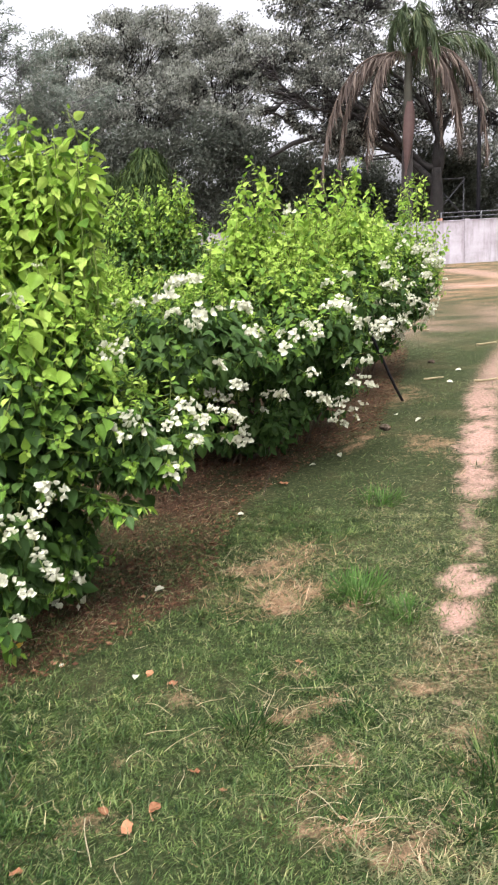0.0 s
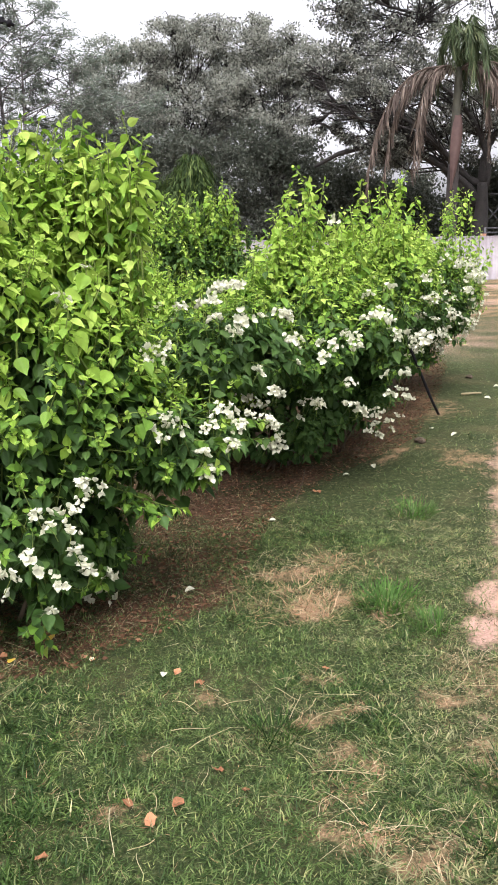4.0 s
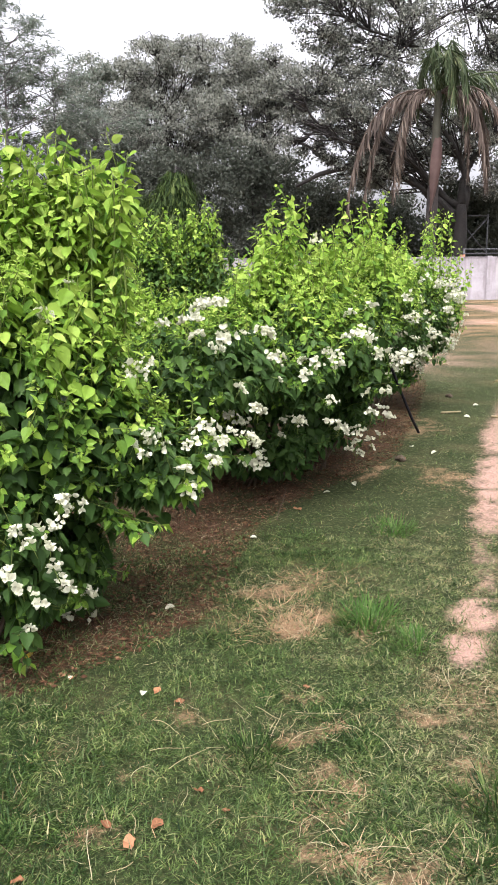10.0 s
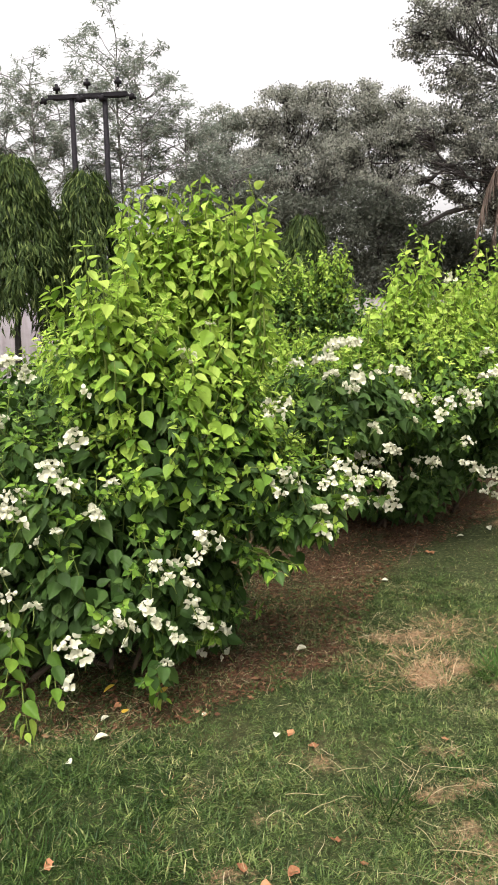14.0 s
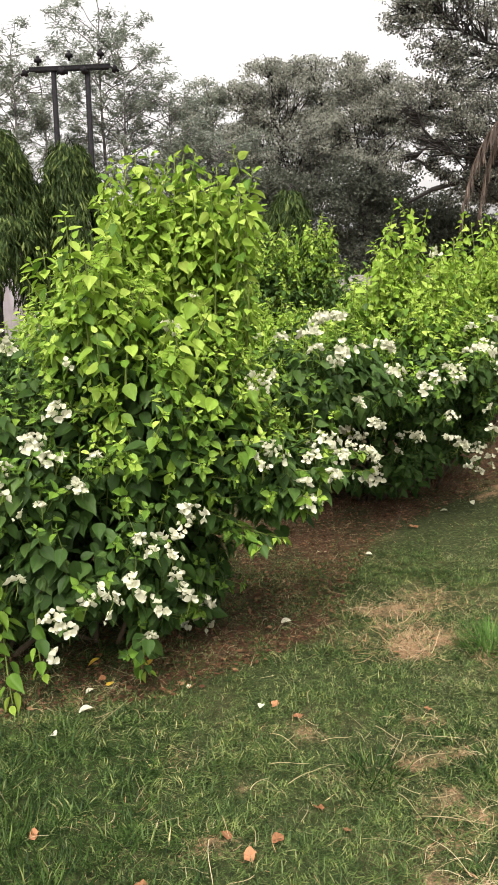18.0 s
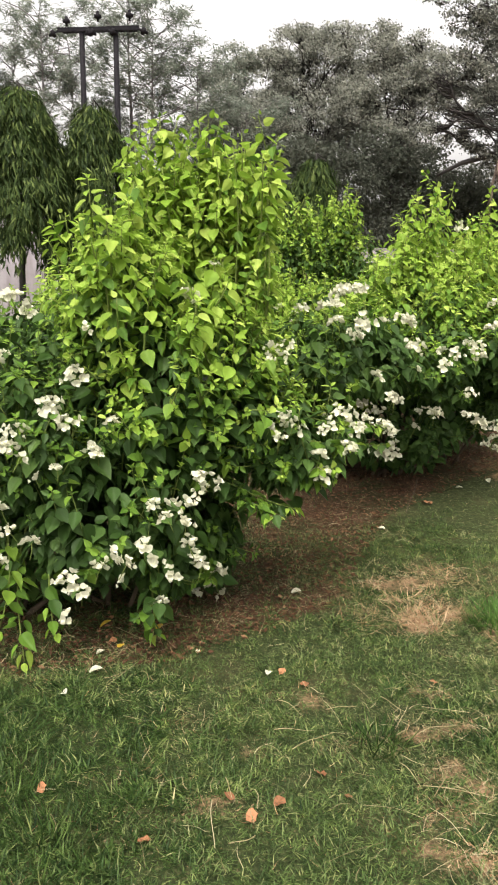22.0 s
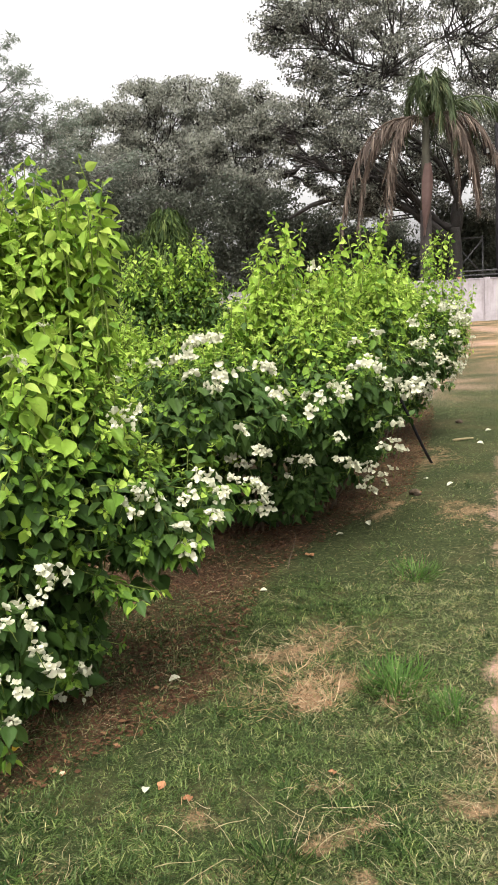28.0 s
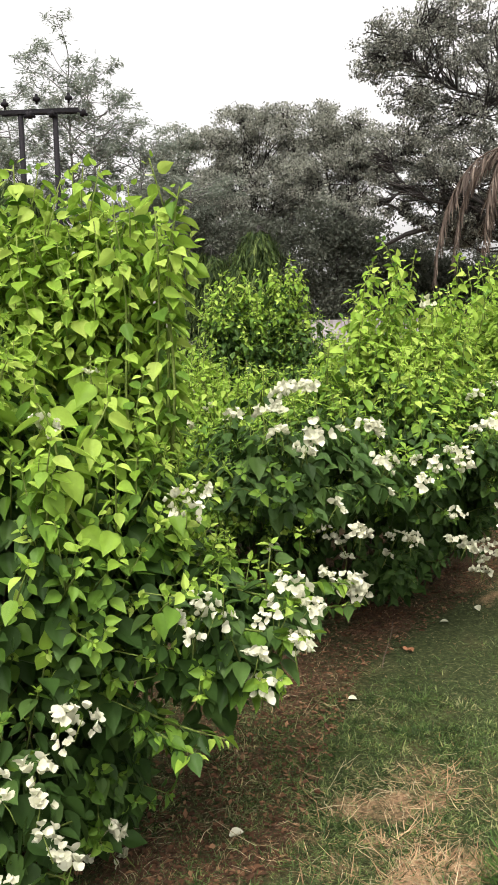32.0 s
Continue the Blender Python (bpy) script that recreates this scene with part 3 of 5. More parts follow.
_r = np.random.default_rng(21)
FLOWERS = [flower_mesh(_r) for _ in range(6)]
SPRAY = []
for n, s in ((6, 0.014), (9, 0.019), (13, 0.025), (16, 0.029), (7, 0.016), (11, 0.022)):
    c = np.clip(_r.normal(0, 1, (n, 3)), -1.8, 1.8) * np.array([s, s, s * 0.7])
    twig = tubes("flower_spray", [(np.array([(0, 0, -0.07), (0.004, 0, -0.03), (0, 0, 0.0)]), [0.002, 0.0018, 0.0012])], [M_GREENSTEM], 5)
    SPRAY.append((twig, c, unit(c + np.array([0, -0.01, 0.03]))))


def flower_spray(parent, m, k, rng):
    twig, c, axis = SPRAY[k]
    ob = new("flower_spray", twig)
    ob.parent = parent
    ob.matrix_local = m
    for q, ax in zip(c, axis):
        fl = new("flower", FLOWERS[int(rng.integers(0, 6))])
        fl.parent = ob
        turn = Vector(ax).to_track_quat("Z", "Y").to_matrix().to_4x4()
        fl.matrix_local = Matrix.Translation(q) @ turn @ pose(0, 0, 0, 0, 0, rng.uniform(0, 360)) @ Matrix.Scale(rng.uniform(0.8, 1.2), 4)


LEAF_MESH = []
for mats, bend in ((M_YOUNG1, 0.10), (M_MID1, 0.14), (M_OLD1, 0.18)):
    me = bpy.data.meshes.new("leaf")
    verts = [(x, y, z - bend * y * y) for x, y, z in LEAF[0]]
    me.from_pydata(verts, [], LEAF[1])
    me.materials.append(mats)
    me.polygons.foreach_set("use_smooth", np.ones(2, dtype=bool))
    LEAF_MESH.append(me)


def place_matrix(p, ahead, normal, size):
    y = Vector(ahead).normalized()
    x = y.cross(Vector(normal)).normalized()
    z = x.cross(y)
    m = Matrix((x, y, z)).transposed().to_4x4()
    return Matrix.Translation(p) @ m @ Matrix.Scale(float(size), 4)


def leafy_twigs(lobes, n, rng, size, young_from, young_to, seed, stand=0.16, dark_side=-99.0):
    """Twigs that end at the skin of the bush, upright on top and arching at the sides: a star of small
    bright leaves at each tip, larger leaves hanging below it."""
    p, nor = surface(lobes, int(n * 1.5), rng, inward=0.05, keep=0.90, lump=0.13)
    low = np.clip((young_from + 0.15 - p[:, 2]) / 0.3, 0, 1)
    full = ripple(p[:, 0] + 0.7 * p[:, 1], p[:, 2], 10.0, seed) > -0.60 + 0.68 * low
    ok = full & (nor[:, 2] > -0.6) & (rng.random(len(p)) < np.clip(1.2 + nor[:, 2], 0.4, 1))
    p, nor = p[ok][:n], nor[ok][:n]
    n = len(p)
    up = np.array([0, 0, 1.0])
    top = np.clip((nor[:, 2:3] + 0.15) / 0.85, 0, 1) * np.clip((p[:, 2:3] - young_from + 0.5) / 0.5, 0.2, 1)
    go = unit(nor * (1.0 - 0.72 * top) + up * (0.12 + 1.1 * top) + rng.normal(0, 0.20, (n, 3)))
    tip = p + go * (rng.normal(0.0, 0.062, (n, 1)) + stand * top * rng.random((n, 1)) ** 2)
    side0 = unit(np.cross(go, rng.normal(0, 1, (n, 3))))
    side1 = np.cross(go, side0)
    turn = rng.uniform(0, 6, n)
    step = rng.uniform(0.015, 0.024, (n, 1)) * (size / 0.06)
    vigour = rng.uniform(0.78, 1.2, n)
    # lower leaves go darker: older growth, plus the bush's own shade in the colour
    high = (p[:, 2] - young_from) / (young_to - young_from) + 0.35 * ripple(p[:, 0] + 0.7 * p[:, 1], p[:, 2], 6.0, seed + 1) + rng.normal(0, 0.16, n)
    # left of the given x, leaves below 1.45 m take darker tones
    high = high - 1.1 * np.clip((dark_side - p[:, 0]) / 0.35, 0, 1) * np.clip((1.45 - p[:, 2]) / 0.35, 0, 1)
    P, A, N, S, W, K = [], [], [], [], [], []
    count = 13
    for k in range(count):
        rosette = k < 5
        down = 0.004 * k if rosette else 0.018 + step * (k - 4)
        q = tip - go * down - up * (1 - top) * (down ** 2) * 1.2
        a = 2.4 * k + turn + rng.normal(0, 0.2, n)
        out = np.cos(a)[:, None] * side0 + np.sin(a)[:, None] * side1
        if rosette:
            out = unit(out + 0.12 * nor)
            ahead = unit(out * (0.45 + 0.16 * k) + go * (0.95 - 0.22 * k) - up * (0.05 * k) + rng.normal(0, 0.12, (n, 3)))
            face = unit(go + up * 0.3 - ahead * 0.2 + rng.normal(0, 0.15, (n, 3)))
            grow = 0.26 + 0.095 * k
        else:
            out = unit(out + 0.45 * nor)
            sink = 0.17 + 0.055 * (k - 5) + 0.38 * top
            ahead = unit(out * 0.72 + nor * 0.15 - up * sink + rng.normal(0, 0.30, (n, 3)))
            face = unit(go * 0.20 + up * 0.55 + out * (0.36 + 0.36 * top) + nor * 0.34 + rng.normal(0, 0.30, (n, 3)))
            grow = min(1.12, 0.62 + 0.085 * (k - 5))
        P.append(q + out * (0.004 if rosette else 0.014) * size / 0.06)
        A.append(ahead)
        N.append(face)
        S.append(size * grow * vigour * rng.uniform(0.65, 1.3, n))
        tone = high + 0.60 - 0.105 * k + rng.normal(0, 0.10, n)
        S[-1] = S[-1] * np.where(tone < -0.05, 1.2, 1.0)
        W.append(np.where(tone > (0.30 if rosette else 0.55), 0, np.where(tone > (-0.9 if rosette else 0.02), 1, 2)))
        K.append(np.full(n, k))
    lines = []
    for i in range(n):
        t = np.array([[-0.19], [-0.10], [0.0]])
        lines.append((tip[i] + go[i] * t - up * (1 - top[i]) * t * t * 1.2, [0.0034, 0.0026, 0.0014]))
    return (*map(np.concatenate, (P, A, N, S, W, K)), lines)


def bush(label, lobes, seed, leaves, twigs, young_from, young_to, size=0.06, shoots=(), flowers=(), singles=0, upright=0, bloom=0, spikes=(), brush=(4, 0.40), feet=(), bract=1.0, stand=0.16, near=False, dark_side=-99.0):
    rng = np.random.default_rng(seed)
    foot = np.mean(np.array(feet), axis=0) if len(feet) else np.array([lobes[0][0], lobes[0][1]])
    root = thing("bougainvillea_bush", label, "bush", (foot[0], foot[1], 0), group="bougainvillea hedge")
    shift = Vector((-foot[0], -foot[1], 0))

    def add(name, me, lab=""):
        ob = part(name, me, root, lab)
        ob.location = shift
        return ob
    # large inner leaves, mostly in old dark tones: shade between clusters painted in
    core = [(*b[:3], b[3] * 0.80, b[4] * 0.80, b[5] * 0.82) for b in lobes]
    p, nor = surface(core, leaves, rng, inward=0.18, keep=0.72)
    tone = (p[:, 2] - young_from) / (young_to - young_from) + rng.normal(0, 0.25, len(p)) - 0.8
    which = np.where(tone > 1.0, 0, np.where(tone > 0.2, 1, 2))
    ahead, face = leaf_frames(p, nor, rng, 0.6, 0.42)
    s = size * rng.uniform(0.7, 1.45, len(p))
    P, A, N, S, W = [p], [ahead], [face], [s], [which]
    # leafy twigs over the whole skin
    t1, t2, t3, t4, t5, order, twig_lines = leafy_twigs(lobes, twigs, rng, size, young_from, young_to, seed, stand, dark_side)
    P.append(t1), A.append(t2), N.append(t3), S.append(t4), W.append(t5)
    # upright shoots with leaves all along and a star at the tip
    lines = []
    shoots = list(shoots)
    for x, y, z in spikes:
        shoots.append(((x + rng.normal(0, 0.04), y + 0.05, z - 0.85), (x, y, z), 52, size * 0.9))
        for k in range(brush[0]):
            a, low = 6.28 * k / brush[0] + rng.uniform(0, 1.5), rng.uniform(0.02, brush[1])
            wide = rng.uniform(0.06, 0.15)
            dx, dy = wide * math.cos(a), wide * math.sin(a)
            shoots.append(((x + dx * 0.4, y + dy * 0.4, z - 0.9), (x + dx, y + dy, z - low), 42, size * 0.85))
    if upright:
        q, qn = surface(lobes, upright * 12, rng, inward=0.02, keep=0.98)
        q = q[(qn[:, 2] > 0.45) & (q[:, 2] > young_from + 0.35)][:upright]
        for c in q:
            h = min(rng.uniform(0.08, 0.26), max(0.06, 2.12 - c[2]))
            shoots.append((c - np.array([0, 0, 0.15]), c + np.array([rng.normal(0, 0.06), rng.normal(0, 0.06), h]), int(10 + h * 50), size * 1.05))
    for base, tip, count, sz in shoots:
        line = wander(base, tip, 8, 0.05, rng)
        lines.append((line, np.linspace(0.006, 0.002, 8)))
        t = np.linspace(0.12, 1.0, count)
        q = np.stack([np.interp(t, np.linspace(0, 1, 8), line[:, i]) for i in range(3)], 1)
        along = unit(line[-1] - line[-3])
        a = 2.4 * np.arange(count) + rng.uniform(0, 6)
        out = np.stack([np.cos(a), np.sin(a), np.zeros(count)], 1)
        late = np.clip((t - 0.92) / 0.08, 0, 1)[:, None]
        P.append(q + out * 0.014)
        A.append(unit(out * (0.85 - 0.25 * late) - np.array([0, 0, 0.42]) * (1 - late) + along * late * 0.9 + rng.normal(0, 0.28, (count, 3))))
        N.append(unit(np.array([0, 0, 0.55]) + 0.85 * out * (1 - late) + rng.normal(0, 0.28, (count, 3))))
        S.append(sz * (1.12 - 0.55 * late[:, 0]) * rng.uniform(0.55, 1.35, count))
        if tip[2] < base[2]:
            W.append(np.where(t > 0.93, 0, np.where(rng.random(count) < 0.35 + 0.4 * t, 1, 2)))
        else:
            W.append(np.where(rng.random(count) < 0.25 + 0.6 * t, 0, 1))
    P, A, N, S, W = map(np.concatenate, (P, A, N, S, W))
    # the leaves that stand out most are pieces of their own
    score = np.full(len(P), 99.0)
    mine = slice(len(p), len(p) + len(t1))
    score[mine] = np.where(order > 4, t1[:, 1] + rng.uniform(0, 0.9, len(t1)), 99)
    pick = np.argsort(score)[:singles]
    rest = np.ones(len(P), bool)
    rest[pick] = False
    broad = rng.uniform(0.84, 1.15, len(P))
    curl = np.clip(rng.normal(0.16, 0.14, len(P)), -0.1, 0.5)
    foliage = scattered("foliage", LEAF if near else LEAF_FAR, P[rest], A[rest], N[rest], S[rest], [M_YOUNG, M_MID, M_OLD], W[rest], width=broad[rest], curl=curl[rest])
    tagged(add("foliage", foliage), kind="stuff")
    for i in pick:
        ob = new("leaf", LEAF_MESH[int(W[i])])
        ob.parent = root
        ob.matrix_local = Matrix.Translation(shift) @ place_matrix(P[i], A[i], N[i], S[i])
    # stems from the foot out into the lobes
    for k, (fx, fy) in enumerate(feet):
        stem = []
        for j in range(4):
            b = lobes[(k + j) % len(lobes)]
            tip = (b[0] + rng.normal(0, b[3] * 0.3), b[1] + rng.normal(0, b[4] * 0.3), b[2] + b[5] * 0.05)
            stem.append((wander((fx + rng.normal(0, 0.03), fy + rng.normal(0, 0.03), -0.03), tip, 9, 0.08, rng), np.linspace(0.011, 0.003, 9)))
        add("stem", tubes("stem", stem, [M_STEM], 6))
    tagged(add("twig", tubes("twig", twig_lines, [M_GREENSTEM], 3)), kind="stuff")
    for line in lines:
        add("shoot", tubes("shoot", [line], [M_GREENSTEM], 5))
    flowers = list(flowers)
    if bloom:
        q, qn = surface(lobes, bloom * 20, rng, inward=0.0, keep=1.0)
        q = (q + qn * 0.05)[(qn[:, 1] < 0.35) & (qn[:, 0] > -0.5) & (q[:, 2] > 0.45) & (qn[:, 2] < 0.8) & (q[:, 2] < young_from + 0.55)]
        flowers += [tuple(c) for c in q[:bloom]]
    for i, f in enumerate(flowers):
        m = Matrix.Translation(shift) @ pose(f[0], f[1], f[2], rng.uniform(-30, 30), rng.uniform(-30, 30), rng.uniform(0, 360)) @ Matrix.Scale(bract * rng.uniform(0.75, 1.2), 4)
        flower_spray(root, m, (i * 5 + int(abs(f[0]) * 100)) % 6, rng)
    return root


# each lobe: centre and radii
LOBES_A = [(-0.72, 3.66, 0.92, 0.42, 0.50, 0.50), (-1.48, 3.34, 0.68, 0.58, 0.46, 0.44), (-0.90, 3.54, 1.26, 0.27, 0.33, 0.38),
           (-0.63, 3.95, 1.50, 0.19, 0.20, 0.38), (-0.82, 3.95, 1.46, 0.17, 0.20, 0.36), (-0.47, 3.72, 0.90, 0.22, 0.30, 0.30), (-0.20, 3.68, 0.72, 0.26, 0.28, 0.18), (-0.02, 3.96, 0.72, 0.18, 0.20, 0.11), (-0.98, 3.25, 0.48, 0.38, 0.32, 0.32), (-0.64, 3.22, 0.42, 0.16, 0.22, 0.26), (-0.56, 3.62, 0.36, 0.16, 0.20, 0.32),
           (-2.00, 3.70, 0.62, 0.60, 0.55, 0.44), (-1.35, 3.45, 0.34, 0.70, 0.46, 0.30), (-1.0, 3.95, 0.35, 0.36, 0.36, 0.30)]
LOBES_B = [(0.52, 6.05, 0.93, 0.72, 0.90, 0.52), (0.04, 5.20, 0.96, 0.48, 0.56, 0.30), (0.78, 6.25, 0.68, 0.44, 0.52, 0.50),
           (0.44, 5.96, 1.34, 0.20, 0.28, 0.28), (1.22, 6.95, 1.28, 0.38, 0.50, 0.36), (0.78, 6.30, 1.32, 0.20, 0.30, 0.26), (0.38, 6.0, 0.38, 0.55, 0.56, 0.36), (0.88, 6.80, 0.42, 0.40, 0.50, 0.36)]
LOBES_C = [(-0.34, 7.35, 1.34, 0.34, 0.30, 0.42), (-0.12, 7.35, 1.72, 0.16, 0.20, 0.26), (-0.52, 7.30, 1.62, 0.17, 0.20, 0.24), (-0.36, 7.30, 0.70, 0.42, 0.42, 0.60), (0.12, 7.20, 1.12, 0.36, 0.34, 0.44), (0.42, 7.7, 0.95, 0.30, 0.34, 0.40)]
LOBES_E = [(-0.55, 6.10, 0.98, 0.60, 0.52, 0.34), (-0.15, 5.95, 0.70, 0.40, 0.45, 0.40), (-0.50, 6.30, 0.45, 0.55, 0.55, 0.42)]
LOBES_D = [(1.62, 8.30, 1.00, 0.40, 0.66, 0.46), (2.22, 9.60, 1.06, 0.48, 0.76, 0.52), (1.65, 9.20, 1.20, 0.66, 0.70, 0.46), (1.80, 9.60, 0.45, 0.48, 0.75, 0.40), (1.30, 8.60, 0.45, 0.42, 0.60, 0.40), (2.22, 8.98, 0.95, 0.26, 0.28, 0.42), (1.80, 7.86, 0.95, 0.18, 0.22, 0.30)]
# where the white sprays sit
FLOWERS_A1 = [(-1.21, 3.12, 1.38), (-1.18, 3.22, 1.32), (-1.42, 3.18, 1.29), (-1.37, 3.16, 1.18), (-1.27, 3.13, 1.15), (-1.03, 3.06, 0.98), (-0.98, 3.05, 0.93), (-1.05, 3.05, 1), (-1.12, 2.92, 0.92), (-1.15, 2.88, 0.86), (-1.1, 2.89, 0.83), (-1.29, 2.92, 1.02), (-1.2, 2.95, 1.01), (-0.9, 3.04, 0.83), (-0.99, 2.96, 0.77), (-1.05, 2.9, 0.75), (-1.27, 2.81, 0.76), (-1.28, 2.8, 0.67), (-1.25, 2.81, 0.63), (-1.16, 2.84, 0.65), (-1.15, 2.86, 0.56), (-1.06, 2.86, 0.52), (-1.21, 2.9, 0.43), (-0.92, 2.84, 0.39), (-0.88, 2.85, 0.35), (-0.98, 2.95, 0.19), (-1.36, 2.95, 0.18), (-1.44, 3.03, 0.05), (-0.8, 2.85, 0.45)]
FLOWERS_A2 = [(-0.71, 2.87, 0.46), (-0.77, 2.85, 0.49), (-0.73, 2.87, 0.39), (-0.62, 2.92, 0.46), (-0.56, 2.98, 0.39), (-0.59, 2.97, 0.6), (-0.53, 3.03, 0.57), (-0.63, 2.97, 0.65), (-0.54, 3.04, 0.62), (-0.51, 3.15, 0.71), (-0.47, 3.19, 0.69), (-0.5, 3.14, 0.65), (-0.66, 2.9, 0.51), (-0.52, 3.01, 0.5), (-0.5, 3.05, 0.43), (-0.48, 3.09, 0.38), (-0.5, 3.46, 0.22), (-0.51, 3.51, 0.14), (-0.6, 3.57, 0.06), (-0.48, 3.58, 0.06), (-0.62, 3.01, 0.25), (-0.81, 3.06, 0.93), (-0.86, 3.02, 0.82), (-0.97, 3.14, 1.09), (-0.53, 3.6, 1.5), (-0.57, 3.33, 1.39), (-0.91, 3.1, 1.27), (-1.18, 2.88, 0.9), (-0.27, 3.41, 1.19), (-0.24, 3.42, 1.15)]
FLOWERS_A3 = [(-0.19, 3.39, 0.91), (-0.22, 3.33, 0.84), (-0.26, 3.36, 0.87), (0.04, 3.56, 0.9), (-0.04, 3.4, 0.86), (0.09, 3.55, 0.84), (0.04, 3.41, 0.78), (0.08, 3.53, 0.85), (0.22, 4.12, 0.74), (0.25, 4.16, 0.69), (0.14, 4.05, 0.78)]
FLOWERS_B1 = [(0.24, 5.17, 0.53), (0.28, 5.16, 0.39), (0.23, 5.17, 0.37), (-0.25, 4.78, 1.26), (-0.05, 4.68, 1.28), (-0.12, 4.68, 1.27), (-0.03, 4.87, 1.35), (0.06, 4.89, 1.36), (0.1, 4.57, 1.21), (-0.04, 4.57, 1.2), (0.06, 4.52, 1.16), (0.32, 4.67, 1.21), (0.38, 4.59, 1.08), (0.55, 4.79, 0.98), (0.27, 4.56, 0.8), (0.39, 4.57, 0.96), (0.54, 5.07, 0.65), (0.18, 4.46, 0.93), (0.1, 4.56, 1.2), (0.06, 4.49, 1.13), (0.2, 4.59, 1.21), (0.34, 4.68, 1.21), (0.07, 4.92, 1.36), (0.69, 5, 1.07), (0.75, 5.01, 1.05), (0.63, 4.97, 1.01), (0.54, 4.76, 0.96), (0.74, 4.99, 0.99), (0.39, 4.6, 1.08), (0.73, 5.02, 0.78)]
FLOWERS_B2 = [(0.72, 5.12, 0.63), (0.82, 5.24, 0.57), (0.54, 5.07, 0.64), (0.28, 4.58, 0.79), (0.88, 5.43, 0.49), (0.98, 5.55, 0.48), (0.97, 5.56, 0.4), (1.09, 5.76, 0.38), (1.23, 6.44, 0.17), (1.02, 5.79, 0.28), (1.18, 5.89, 0.39), (1.24, 5.89, 0.53), (1.08, 5.37, 0.67), (0.97, 5.16, 0.8), (1.09, 5.28, 0.79), (1.03, 5.34, 0.64), (0.93, 5.5, 0.38), (0.31, 5.16, 0.39), (0.24, 5.17, 0.37), (0.88, 5.13, 1.16), (0.81, 5.08, 1.14), (0.95, 5.18, 1.16), (1.47, 6.35, 1.33), (1.53, 6.42, 1.2), (1.29, 5.62, 0.98), (1.24, 5.47, 0.95), (1.1, 5.27, 1.04), (1.05, 5.47, 1.31), (0.75, 6.03, 1.74)]
FLOWERS_D = [(1.9, 7.62, 1.15), (1.77, 7.54, 0.79), (2.38, 8.78, 0.79), (2.28, 8.69, 0.87), (2.4, 8.7, 1.11), (2.43, 8.76, 1.27), (2.34, 8.69, 1.2), (2.44, 9.12, 0.56), (1.95, 7.65, 0.95), (2.43, 8.71, 1.01), (1.77, 7.49, 0.92)]
FLOWERS_A = FLOWERS_A1 + FLOWERS_A2 + FLOWERS_A3
FLOWERS_B = FLOWERS_B1 + FLOWERS_B2

SHOULDER = [(-1.25, 3.12, 1.37), (-1.2, 3.12, 1.38), (-1.15, 3.12, 1.35), (-1.4, 3.1, 1.31), (-1.44, 3.1, 1.34), (-0.17, 3.42, 0.87), (-0.02, 3.45, 0.87), (-0.06, 3.42, 0.75), (0.05, 3.5, 0.77), (-0.04, 3.42, 0.67), (-0.22, 3.5, 1.18)]
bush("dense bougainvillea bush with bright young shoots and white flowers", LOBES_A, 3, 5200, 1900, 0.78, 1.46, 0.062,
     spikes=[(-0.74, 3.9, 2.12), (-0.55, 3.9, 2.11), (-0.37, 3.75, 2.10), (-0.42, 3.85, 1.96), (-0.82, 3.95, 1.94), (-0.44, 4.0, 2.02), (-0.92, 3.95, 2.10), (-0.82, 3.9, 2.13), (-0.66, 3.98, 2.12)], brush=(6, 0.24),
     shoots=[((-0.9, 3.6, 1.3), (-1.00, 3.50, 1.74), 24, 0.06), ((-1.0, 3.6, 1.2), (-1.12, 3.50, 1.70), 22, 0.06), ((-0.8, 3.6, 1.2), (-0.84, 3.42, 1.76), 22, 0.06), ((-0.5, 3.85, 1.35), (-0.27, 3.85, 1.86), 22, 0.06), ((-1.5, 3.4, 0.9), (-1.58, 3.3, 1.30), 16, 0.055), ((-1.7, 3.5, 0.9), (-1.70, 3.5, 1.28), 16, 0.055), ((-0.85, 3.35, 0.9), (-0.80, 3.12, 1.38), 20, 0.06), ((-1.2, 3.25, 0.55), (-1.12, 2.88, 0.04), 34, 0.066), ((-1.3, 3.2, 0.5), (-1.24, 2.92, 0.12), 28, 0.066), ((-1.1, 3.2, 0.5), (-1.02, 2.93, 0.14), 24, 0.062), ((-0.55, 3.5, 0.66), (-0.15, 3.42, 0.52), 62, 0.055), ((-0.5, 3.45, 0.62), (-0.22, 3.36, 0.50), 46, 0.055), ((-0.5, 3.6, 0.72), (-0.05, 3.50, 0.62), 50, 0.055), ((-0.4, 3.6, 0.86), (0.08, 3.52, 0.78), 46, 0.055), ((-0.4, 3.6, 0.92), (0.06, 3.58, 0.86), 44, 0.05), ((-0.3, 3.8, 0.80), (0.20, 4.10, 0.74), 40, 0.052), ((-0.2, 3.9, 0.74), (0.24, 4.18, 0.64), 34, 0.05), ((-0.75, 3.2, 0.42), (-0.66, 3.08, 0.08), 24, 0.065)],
     flowers=FLOWERS_A + SHOULDER, singles=300, near=True, upright=22, feet=[(-1.0, 3.55), (-1.35, 3.35), (-0.75, 3.8)], bract=0.84, dark_side=-0.85)
